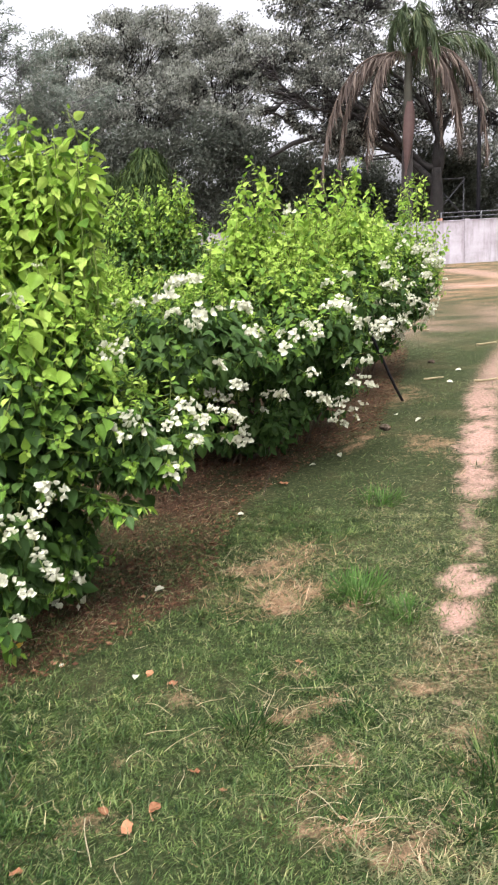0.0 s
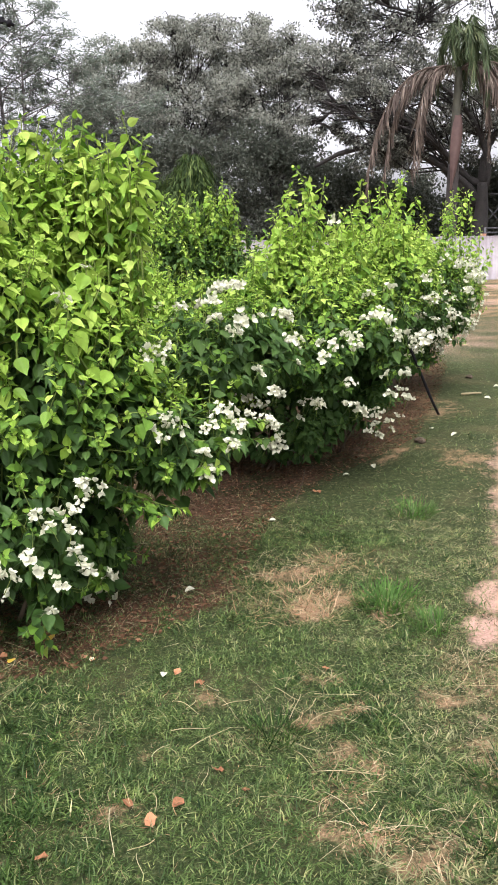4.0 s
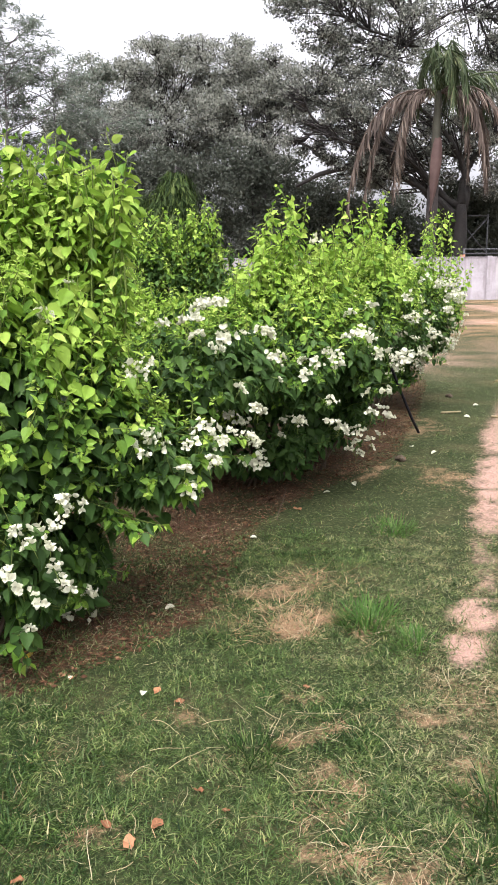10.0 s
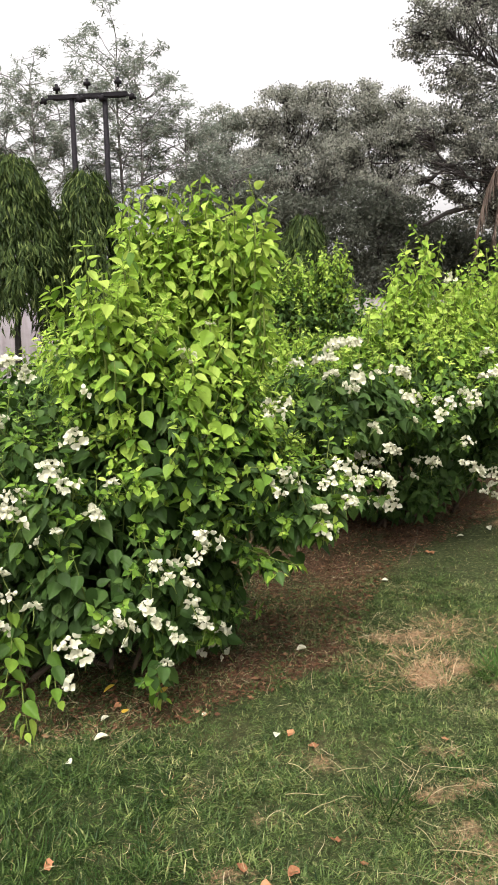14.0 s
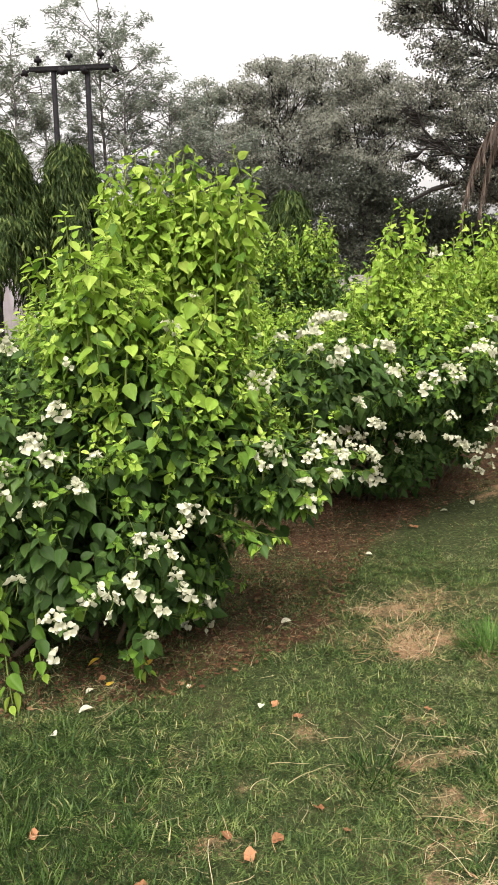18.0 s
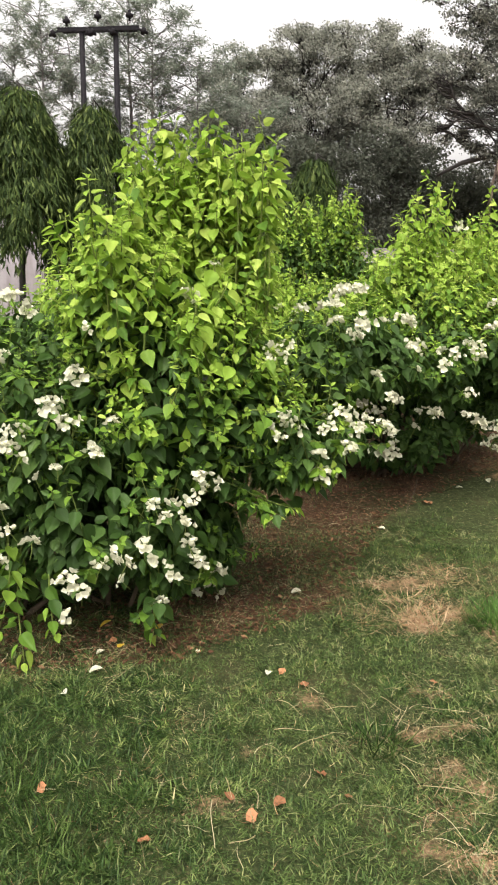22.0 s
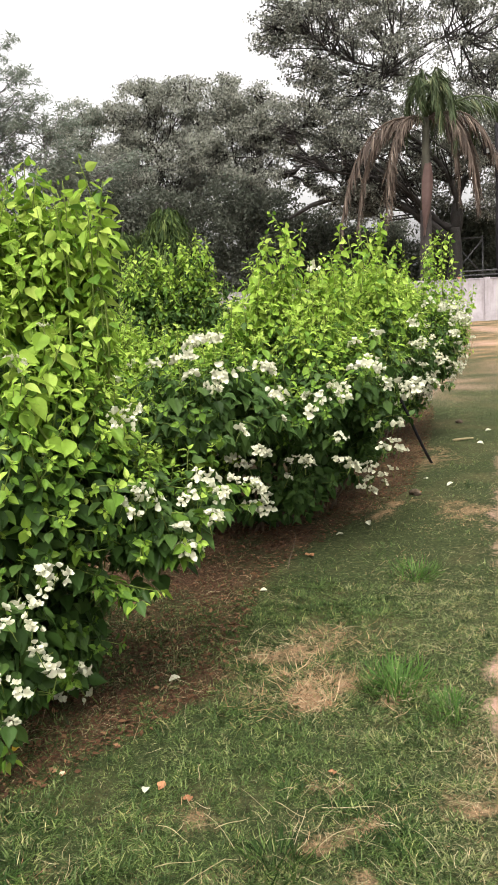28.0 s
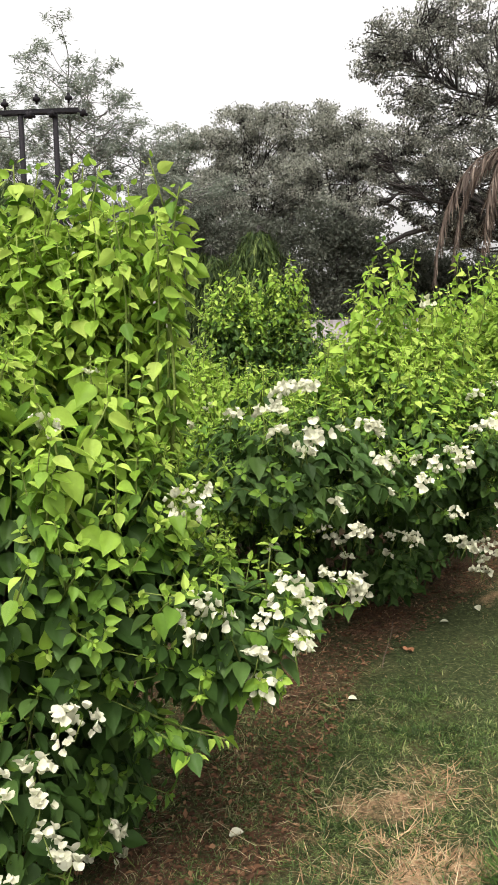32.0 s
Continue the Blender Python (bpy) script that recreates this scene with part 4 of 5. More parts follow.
# high young_from keeps low leaves dark, painting in the shaded hollow beneath
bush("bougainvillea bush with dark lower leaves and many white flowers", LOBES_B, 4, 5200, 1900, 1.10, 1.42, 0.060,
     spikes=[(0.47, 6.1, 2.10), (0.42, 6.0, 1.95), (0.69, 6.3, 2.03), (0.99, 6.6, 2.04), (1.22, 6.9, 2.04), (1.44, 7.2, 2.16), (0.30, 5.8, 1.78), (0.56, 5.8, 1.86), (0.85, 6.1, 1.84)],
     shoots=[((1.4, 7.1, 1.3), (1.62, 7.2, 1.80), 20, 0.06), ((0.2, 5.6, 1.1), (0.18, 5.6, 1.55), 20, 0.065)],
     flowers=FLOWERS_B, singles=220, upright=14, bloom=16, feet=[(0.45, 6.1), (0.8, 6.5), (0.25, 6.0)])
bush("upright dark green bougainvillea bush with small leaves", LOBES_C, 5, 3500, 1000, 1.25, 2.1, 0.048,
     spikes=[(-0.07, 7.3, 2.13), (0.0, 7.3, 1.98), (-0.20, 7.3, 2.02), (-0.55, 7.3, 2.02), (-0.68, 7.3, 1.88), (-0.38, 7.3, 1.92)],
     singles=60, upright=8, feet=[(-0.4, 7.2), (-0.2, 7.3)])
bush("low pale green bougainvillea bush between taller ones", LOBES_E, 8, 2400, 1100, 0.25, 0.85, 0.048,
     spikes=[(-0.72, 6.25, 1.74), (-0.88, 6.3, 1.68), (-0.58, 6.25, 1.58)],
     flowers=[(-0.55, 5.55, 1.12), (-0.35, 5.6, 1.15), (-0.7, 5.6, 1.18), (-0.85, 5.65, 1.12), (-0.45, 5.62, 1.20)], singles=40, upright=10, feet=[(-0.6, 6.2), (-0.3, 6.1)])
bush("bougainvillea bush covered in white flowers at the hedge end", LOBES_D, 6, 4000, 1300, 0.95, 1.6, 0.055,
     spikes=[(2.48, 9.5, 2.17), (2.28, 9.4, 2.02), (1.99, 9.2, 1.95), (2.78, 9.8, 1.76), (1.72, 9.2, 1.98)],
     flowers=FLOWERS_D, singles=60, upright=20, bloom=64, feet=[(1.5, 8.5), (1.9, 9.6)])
for sx, sy, seed in ((-2.9, 4.2, 11), (-1.9, 5.6, 12)):
    bush("bougainvillea bush further along the hedge", [(sx, sy, 0.75, 0.75, 0.75, 0.55), (sx + 0.2, sy, 1.05, 0.5, 0.5, 0.3)], seed, 2500, 700, 0.8, 1.5, 0.07, feet=[(sx, sy)])

# the leaning prop under the hedge
stick = tubes("support_stick", [(wander((1.93, 7.85, -0.02), (1.52, 7.55, 0.78), 6, 0.01, RNG), np.full(6, 0.013))], [M_METAL], 8)
tagged(new("support_stick", stick), "thin dark rod leaning into the hedge", "stick")
twig = tubes("dry_twig", [(wander((0.40, 5.05, -0.01), (0.475, 5.30, 0.165), 7, 0.05, RNG), np.linspace(0.0036, 0.0018, 7))], [M_STEM], 5)
tagged(new("dry_twig", twig), "thin dry brown twig standing under the bush", "twig")


# ---- trees ----
def tree(name, label, base, trunk, lobes, mats, bark, seed, clumps=500, per=34, leaf=0.21, spread=0.55, width=0.42, twigs=True, fill=14, open_above=99.0, tuft=0.17):
    """Tapered trunk, limbs to each lobe, twigs, and uneven clumps of leaves with air between them."""
    rng = np.random.default_rng(seed)
    bx, by = base
    root = thing(name, label, "tree", (bx, by, 0), group="tree belt")
    height, radius = trunk
    main = wander((0, 0, -0.1), (0, 0, height), 10, 0.02, rng)
    rad = np.linspace(radius, radius * 0.42, 10)
    rad[0] *= 1.35
    part("trunk", tubes("trunk", [(main, rad)], [bark], 10), root)
    small, ends, lines = [], [], []
    total = sum(np.prod(q[3:6]) ** 0.667 for q in lobes)
    for b in lobes:
        c = np.array(b[:3]) - np.array([bx, by, 0])
        r = np.array(b[3:6])
        if len(lines) < 4:
            start, thick = main[-1 - len(lines) % 3], 0.43
        else:
            near = min(lines, key=lambda q: np.linalg.norm(q[7] - c))
            start, thick = near[rng.integers(5, 8)], 0.14
        limb = wander(start, c, 9, 0.11, rng)
        lines.append(limb)
        part("limb", tubes("limb", [(limb, radius * np.linspace(thick, 0.04, 9))], [bark], 6), root)
        # uneven sub-crowns inside each lobe
        sub = c + r * unit(rng.normal(0, 1, (fill, 3))) * rng.uniform(0.35, 1.02, (fill, 1))
        share = max(8, int(clumps * r.prod() ** 0.667 / total))
        own = rng.integers(0, fill, share)
        e = sub[own] + rng.normal(0, tuft, (share, 3)) * r.mean() * np.array([1, 1, 0.62])
        loose = rng.random(share) < 0.20
        e[loose] = c + r * unit(rng.normal(0, 1, (loose.sum(), 3))) * rng.random((loose.sum(), 1)) ** 0.4
        ends.append(e)
        if twigs:
            for q in sub:
                small.append((wander(limb[rng.integers(3, 8)], q, 5, 0.10, rng), np.linspace(min(0.045, radius * 0.16), 0.014, 5)))
            for q, o in zip(e[::9], own[::9]):
                small.append((wander(sub[o], q, 4, 0.10, rng), np.linspace(0.018, 0.008, 4)))
    if small:
        tagged(part("twig", tubes("twig", small, [bark], 4), root), kind="stuff")
    e = np.concatenate(ends)
    e = e[(e[:, 2] < open_above) | (rng.random(len(e)) < 0.72)]
    p = np.repeat(e, per, axis=0) + unit(rng.normal(0, 1, (len(e) * per, 3))) * 2.0 * spread * rng.random((len(e) * per, 1)) ** 0.6 * np.array([1, 1, 0.6])
    p = p[p[:, 2] > 0.3]
    ahead = unit(rng.normal(0, 1, p.shape) + np.array([0, 0, -0.3]))
    face = unit(rng.normal(0, 1.0, p.shape) + np.array([0, 0, 0.15]))
    me = scattered("crown", SMALL, p, ahead, face, leaf * rng.uniform(0.6, 1.3, len(p)), mats, rng.integers(0, len(mats), len(p)), width=width / 0.56)
    tagged(part("crown", me, root), kind="stuff")
    return root


def airy_tree(label, base, height, seed, branches=26, spread=2.3, low=0.42, radius=0.15, twin=0.0):
    """Slender trunk, thin rising branches, and star-like whorls of narrow leaflets."""
    rng = np.random.default_rng(seed)
    root = thing("feathery_tree", label, "tree", (base[0], base[1], 0), group="feathery trees")
    trunks = [wander((0, 0, -0.1), (rng.normal(0, 0.3), 0, height), 10, 0.012, rng)]
    if twin:
        trunks.append(wander((twin, 0.2, -0.1), (twin * 1.4, 0.2, height * 0.86), 10, 0.015, rng))
    for line in trunks:
        part("trunk", tubes("trunk", [(line, np.linspace(radius, 0.02, 10))], [M_HAZEBARK], 8), root)
    stars, lines = [], []
    for i in range(branches):
        main = trunks[i % len(trunks)]
        f = low + (1 - low) * (i + rng.random()) / branches
        s = np.array([np.interp(f, np.linspace(0, 1, 10), main[:, k]) for k in range(3)])
        a = 2.4 * i + rng.normal(0, 0.4)
        ln = spread * (1.0 - 0.3 * ((f - low) / (1 - low)) ** 2) * rng.uniform(0.55, 1.15)
        tip = s + np.array([math.cos(a) * ln, math.sin(a) * ln, ln * rng.uniform(0.25, 0.8)])
        line = wander(s, tip, 7, 0.07, rng)
        lines.append((line, np.linspace(0.035, 0.010, 7)))
        for k in (3, 4, 5, 6, 6, 6):
            q = line[k] + rng.normal(0, 0.28, 3) * np.array([1, 1, 0.5])
            lines.append((np.array([line[k], (line[k] + q) / 2, q]), [0.012, 0.010, 0.006]))
            stars.append(q)
    tagged(part("branch", tubes("branch", lines, [M_HAZEBARK], 4), root), kind="stuff")
    st = np.array(stars)
    k = 40
    P = np.repeat(st, k, axis=0) + rng.normal(0, 0.13, (len(st) * k, 3))
    A = unit(rng.normal(0, 1, P.shape) * np.array([1, 1, 0.35]) + np.array([0, 0, -0.12]))
    N = unit(np.array([0, 0, 1.0]) + rng.normal(0, 0.35, P.shape))
    me = scattered("crown", SLIVER, P, A, N, 0.33 * rng.uniform(0.5, 1.2, len(P)), [TREE_LIGHT], width=0.22)
    tagged(part("crown", me, root), kind="stuff")
    return root


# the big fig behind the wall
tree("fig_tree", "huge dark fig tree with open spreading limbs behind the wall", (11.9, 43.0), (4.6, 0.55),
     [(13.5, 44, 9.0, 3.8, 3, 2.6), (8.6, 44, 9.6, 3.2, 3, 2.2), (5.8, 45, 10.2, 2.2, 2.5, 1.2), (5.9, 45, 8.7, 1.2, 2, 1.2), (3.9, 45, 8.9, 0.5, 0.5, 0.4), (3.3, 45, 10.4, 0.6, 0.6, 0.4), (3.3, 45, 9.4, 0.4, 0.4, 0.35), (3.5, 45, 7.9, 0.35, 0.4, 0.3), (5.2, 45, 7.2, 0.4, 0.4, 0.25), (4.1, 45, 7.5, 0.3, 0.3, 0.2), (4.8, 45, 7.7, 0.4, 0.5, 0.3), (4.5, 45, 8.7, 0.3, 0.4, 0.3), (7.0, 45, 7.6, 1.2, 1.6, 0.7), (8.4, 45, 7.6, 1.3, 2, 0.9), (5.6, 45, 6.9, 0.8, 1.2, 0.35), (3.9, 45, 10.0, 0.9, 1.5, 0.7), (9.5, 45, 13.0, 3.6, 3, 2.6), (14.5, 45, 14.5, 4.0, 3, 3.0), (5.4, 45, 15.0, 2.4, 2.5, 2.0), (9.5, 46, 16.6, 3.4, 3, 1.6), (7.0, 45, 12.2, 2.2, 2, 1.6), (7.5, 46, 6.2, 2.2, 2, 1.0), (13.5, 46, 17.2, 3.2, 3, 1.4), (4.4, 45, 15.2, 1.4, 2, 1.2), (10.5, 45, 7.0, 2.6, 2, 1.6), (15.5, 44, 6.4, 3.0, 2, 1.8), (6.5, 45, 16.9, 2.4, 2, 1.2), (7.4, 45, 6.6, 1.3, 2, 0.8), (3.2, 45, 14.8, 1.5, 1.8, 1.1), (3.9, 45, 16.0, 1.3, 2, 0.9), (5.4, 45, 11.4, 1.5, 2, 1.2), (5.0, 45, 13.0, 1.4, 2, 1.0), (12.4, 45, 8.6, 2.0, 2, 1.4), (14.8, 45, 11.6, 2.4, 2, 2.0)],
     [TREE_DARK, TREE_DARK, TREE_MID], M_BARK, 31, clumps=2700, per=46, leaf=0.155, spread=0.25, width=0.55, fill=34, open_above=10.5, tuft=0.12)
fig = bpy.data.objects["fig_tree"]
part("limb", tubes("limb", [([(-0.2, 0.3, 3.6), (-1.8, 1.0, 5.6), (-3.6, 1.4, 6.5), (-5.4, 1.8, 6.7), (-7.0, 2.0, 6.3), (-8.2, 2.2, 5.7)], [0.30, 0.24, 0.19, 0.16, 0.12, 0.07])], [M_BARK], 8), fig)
tree("broadleaf_tree", "tall broadleaf tree in the tree belt, leaves greyed for haze", (-3.6, 56.0), (6.0, 0.3),
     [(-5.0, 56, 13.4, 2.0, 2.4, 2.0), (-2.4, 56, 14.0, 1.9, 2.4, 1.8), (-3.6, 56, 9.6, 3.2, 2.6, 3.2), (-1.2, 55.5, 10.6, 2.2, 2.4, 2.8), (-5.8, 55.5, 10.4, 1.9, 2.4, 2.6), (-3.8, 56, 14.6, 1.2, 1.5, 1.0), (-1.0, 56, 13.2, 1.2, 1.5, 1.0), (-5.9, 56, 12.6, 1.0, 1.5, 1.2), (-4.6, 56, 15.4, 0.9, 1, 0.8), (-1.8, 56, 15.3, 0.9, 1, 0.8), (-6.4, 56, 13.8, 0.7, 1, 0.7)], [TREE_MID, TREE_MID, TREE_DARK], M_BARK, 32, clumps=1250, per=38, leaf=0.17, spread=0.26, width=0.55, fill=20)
tree("broadleaf_tree", "tall broadleaf tree in the tree belt, leaves greyed for haze", (1.8, 55.0), (6.0, 0.3),
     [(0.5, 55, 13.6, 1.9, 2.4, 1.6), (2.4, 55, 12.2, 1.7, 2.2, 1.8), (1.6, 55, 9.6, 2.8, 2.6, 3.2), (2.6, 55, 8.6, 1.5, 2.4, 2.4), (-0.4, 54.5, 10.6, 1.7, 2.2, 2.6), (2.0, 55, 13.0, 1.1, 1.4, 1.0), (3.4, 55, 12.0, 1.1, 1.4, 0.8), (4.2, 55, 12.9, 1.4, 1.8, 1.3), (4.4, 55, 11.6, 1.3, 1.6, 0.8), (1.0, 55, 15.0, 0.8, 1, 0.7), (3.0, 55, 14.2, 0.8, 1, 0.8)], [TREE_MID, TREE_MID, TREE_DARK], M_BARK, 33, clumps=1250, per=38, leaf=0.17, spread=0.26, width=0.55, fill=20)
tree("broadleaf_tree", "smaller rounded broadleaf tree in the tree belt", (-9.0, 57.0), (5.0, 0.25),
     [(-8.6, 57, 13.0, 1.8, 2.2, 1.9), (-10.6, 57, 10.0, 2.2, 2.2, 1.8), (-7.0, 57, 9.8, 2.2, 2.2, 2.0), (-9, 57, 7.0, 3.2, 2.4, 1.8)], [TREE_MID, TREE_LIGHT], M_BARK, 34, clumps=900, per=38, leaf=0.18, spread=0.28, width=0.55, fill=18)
for i, (x, y, h, w) in enumerate([(-5.5, 50, 9.0, 3.8), (-1.4, 48, 8.6, 3.8), (2.0, 49, 8.8, 3.2), (5.6, 50, 6.6, 3.4), (8.8, 50, 5.6, 3.6), (-10.0, 51, 6.0, 3.8), (-14.5, 50, 5.0, 3.8), (15.5, 49, 6.0, 4.0), (13.4, 47, 6.6, 2.6), (11.6, 52, 5.0, 4.5), (-0.5, 60, 8.5, 6.0), (4.0, 61, 8.8, 5.0), (-5.0, 61, 10.0, 5.0), (-10.5, 61, 8.0, 5.0), (9.5, 60, 8.0, 5.0)]):
    tree("understorey_tree", "dense low tree behind the wall, shade in its leaf colour", (x, y), (h * 0.35, 0.16),
         [(x - w * 0.35, y, h * 0.78, w * 0.5, 1.6, h * 0.20), (x + w * 0.35, y, h * 0.72, w * 0.5, 1.6, h * 0.22), (x, y, h * 0.45, w * 0.75, 1.8, h * 0.25), (x, y, h * 0.18, w * 0.75, 1.6, h * 0.16)], [TREE_LOW], M_BARK, 40 + i, clumps=400, per=23, leaf=0.24, spread=0.45, width=0.55, twigs=False)
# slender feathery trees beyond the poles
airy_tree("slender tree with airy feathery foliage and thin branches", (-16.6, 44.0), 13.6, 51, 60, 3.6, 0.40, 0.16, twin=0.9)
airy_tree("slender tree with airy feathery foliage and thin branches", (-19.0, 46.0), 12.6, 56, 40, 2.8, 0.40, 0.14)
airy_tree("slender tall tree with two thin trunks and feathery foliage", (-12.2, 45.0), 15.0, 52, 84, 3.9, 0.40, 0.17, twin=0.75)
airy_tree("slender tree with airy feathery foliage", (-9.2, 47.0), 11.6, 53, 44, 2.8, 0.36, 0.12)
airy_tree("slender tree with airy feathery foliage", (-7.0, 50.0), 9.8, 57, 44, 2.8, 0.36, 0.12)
tree("broadleaf_tree", "dark dense broadleaf tree behind the pale wall", (-15.6, 28.0), (4.0, 0.25),
     [(-14.2, 28, 7.2, 1.6, 1.8, 1.8), (-14.0, 28, 4.6, 1.6, 1.8, 1.7), (-13.3, 28, 3.2, 1.5, 1.6, 1.3), (-16.2, 28, 5.0, 1.9, 1.8, 2.2)], [TREE_LOW], M_BARK, 54, clumps=700, per=32, leaf=0.20, spread=0.38)


def weeping(label, base, height, radius, seed, clear=0.7, n=900, leaf=0.145):
    """A mast tree: thin trunk and a cone of hanging narrow leaves."""
    rng = np.random.default_rng(seed)
    root = thing("mast_tree", label, "tree", (base[0], base[1], 0), group="drooping mast trees")
    part("trunk", tubes("trunk", [(wander((0, 0, -0.05), (0.03, 0, height * 0.93), 9, 0.012, rng), np.linspace(0.06, 0.015, 9))], [M_BARK], 9), root)
    boughs = 60
    bt = (np.arange(boughs) + rng.random(boughs)) / boughs
    ba = 2.4 * np.arange(boughs) + rng.normal(0, 0.3, boughs)
    own = rng.integers(0, boughs, n)
    t = np.clip(bt[own] ** 0.85 + rng.normal(0, 0.010, n), 0, 1)
    z = clear + (height - clear) * t
    prof = radius * np.clip(1.04 - t, 0, 1) ** 0.55 * (0.62 + 0.38 * np.clip(t / 0.18, 0, 1)) * rng.uniform(0.66, 1.16, boughs)[own]
    a = ba[own] + rng.normal(0, 0.16, n) * (1 + t)
    rr = prof * rng.uniform(0.25, 1.0, n) ** 0.45
    p = np.stack([rr * np.cos(a), rr * np.sin(a), z], 1)
    out = np.stack([np.cos(a), np.sin(a), np.zeros(n)], 1)
    k = 17
    s = np.tile(np.linspace(0.0, 1.0, k), n)[:, None]
    O = np.repeat(unit(out + rng.normal(0, 0.3, out.shape)), k, axis=0)
    drop = np.repeat(rng.uniform(0.22, 0.52, (n, 1)), k, axis=0)
    P = np.repeat(p, k, axis=0) + O * 0.16 * np.sin(s * 1.6) - np.array([0, 0, 1.0]) * drop * s ** 1.5 + rng.normal(0, 0.022, (n * k, 3))
    A = unit(O * 0.35 + np.array([0, 0, -1.0]) + rng.normal(0, 0.30, (n * k, 3)))
    N = unit(O + np.array([0, 0, 0.4]) + rng.normal(0, 0.5, (n * k, 3)))
    me = scattered("crown", SLIVER, P, A, N, leaf * rng.uniform(0.6, 1.2, n * k), [M_ASHOKA], width=0.17)
    tagged(part("crown", me, root), kind="stuff")
    twigs = [(wander((0, 0, q[2] + 0.12), q, 4, 0.05, rng), np.linspace(0.010, 0.004, 4)) for q in p[::14]]
    tagged(part("branch", tubes("branch", twigs, [M_BARK], 4), root), kind="stuff")
    return root


weeping("cone-shaped mast tree with hanging narrow leaves before the wall", (-4.42, 11.0), 3.64, 0.74, 61, 1.75, 1300)
weeping("cone-shaped mast tree with hanging narrow leaves", (-3.60, 11.6), 3.52, 0.72, 62, 1.4, 1000)
weeping("mast tree with hanging narrow leaves at the wall", (-6.1, 10.9), 3.3, 0.50, 63, 1.6)
weeping("dark mast tree standing behind the hedge", (-0.66, 13.0), 3.0, 0.72, 64, 0.45)
weeping("dark mast tree standing behind the hedge", (-1.35, 13.3), 2.70, 0.74, 65, 0.45)


# ---- palms ----
def frond(rng, reach, rise, drop, mat, leaflet=1.0):
    """A rib that arches out and over, with two rows of hanging leaflets."""
    s = np.linspace(0, 1, 14)
    rib = np.stack([0.15 * np.sin(3 * s), reach * np.sin(s * 1.5) / math.sin(1.5), rise * np.sin(np.minimum(s * 2.4, 1.57)) - drop * np.clip(s - 0.15, 0, 1) ** 1.7], 1)
    k = 85
    t = np.repeat(np.linspace(0.08, 1, k), 2)
    side = np.tile([-1.0, 1.0], k)
    p = np.stack([np.interp(t, s, rib[:, i]) for i in range(3)], 1)
    tang = unit(np.stack([np.interp(t, s, np.gradient(rib[:, i])) for i in range(3)], 1))
    ahead = unit(np.stack([side * 0.45, 0 * t, 0 * t - 0.85], 1) + 0.55 * tang + rng.normal(0, 0.16, (2 * k, 3)))
    nor = unit(np.stack([side * 0.6, 0 * t + 0.3, 0 * t + 0.5], 1) + rng.normal(0, 0.3, (2 * k, 3)))
    size = leaflet * (0.45 + np.sin(t * np.pi * 0.9) * 0.65) * rng.uniform(0.75, 1.15, 2 * k)
    leaf = scattered("frond", NARROW, p, ahead, nor, size, [mat], width=0.05)
    return leaf, tubes("rib", [(rib, np.linspace(0.06, 0.015, 14))], [mat], 5)


def palm(label, base, crown, fronds, seed, trunk_r=0.27):
    rng = np.random.default_rng(seed)
    root = thing("palm_tree", label, "palm", (base[0], base[1], 0), group="palms")
    zs = np.linspace(-0.1, crown - 4.2, 40)
    ring = trunk_r * (1 + 0.08 * np.sin(zs * 0.8) + 0.035 * (np.sin(zs * 14) > 0.6))
    part("trunk", tubes("trunk", [(np.stack([0.02 * zs, 0 * zs, zs], 1), ring)], [M_PALMTRUNK], 14), root, "ringed grey trunk")
    zs2 = np.linspace(crown - 4.2, crown, 8)
    part("crownshaft", tubes("crownshaft", [(np.stack([0.02 * zs2, 0 * zs2, zs2], 1), np.linspace(trunk_r * 0.95, 0.16, 8))], [M_PALMSHAFT], 12), root, "dull green crown shaft")
    # the boot of a shed frond, folded over and hanging down the shaft
    t = np.linspace(0, 1, 12)[:, None, None]
    u = np.linspace(-1, 1, 7)[None, :, None]
    half = 0.06 + 0.26 * np.sin(np.clip(t * 1.1 + 0.05, 0, 1) * np.pi) ** 0.6 * (1 - 0.6 * t)
    boot = np.concatenate([half * u + 0.02 * crown - 0.25 * t, -0.42 - 0.10 * np.sin(t * 3) + 0.16 * u * u, crown - 2.1 - 3.3 * t + 0.03 * np.sin(9 * t + 4 * u)], axis=2)
    grid = np.arange(84).reshape(12, 7)
    quads = np.stack([grid[:-1, :-1], grid[:-1, 1:], grid[1:, 1:], grid[1:, :-1]], -1).reshape(-1, 4)
    part("boot", mesh_arrays("boot", boot.reshape(-1, 3), quads.ravel(), np.arange(len(quads)) * 4, [M_SHEATH]), root, "hanging reddish dry boot")
    for az, reach, rise, drop, mat, leaflet in fronds:
        f, r = frond(rng, reach, rise, drop, mat, leaflet)
        dead = mat is not M_FROND
        ob = part("frond", f, root, "dead brown frond" if dead else "green frond")
        ob.matrix_local = pose(0.02 * crown, 0, crown - 0.15, 0, 0, az)
        part("rib", r, ob)
    return root


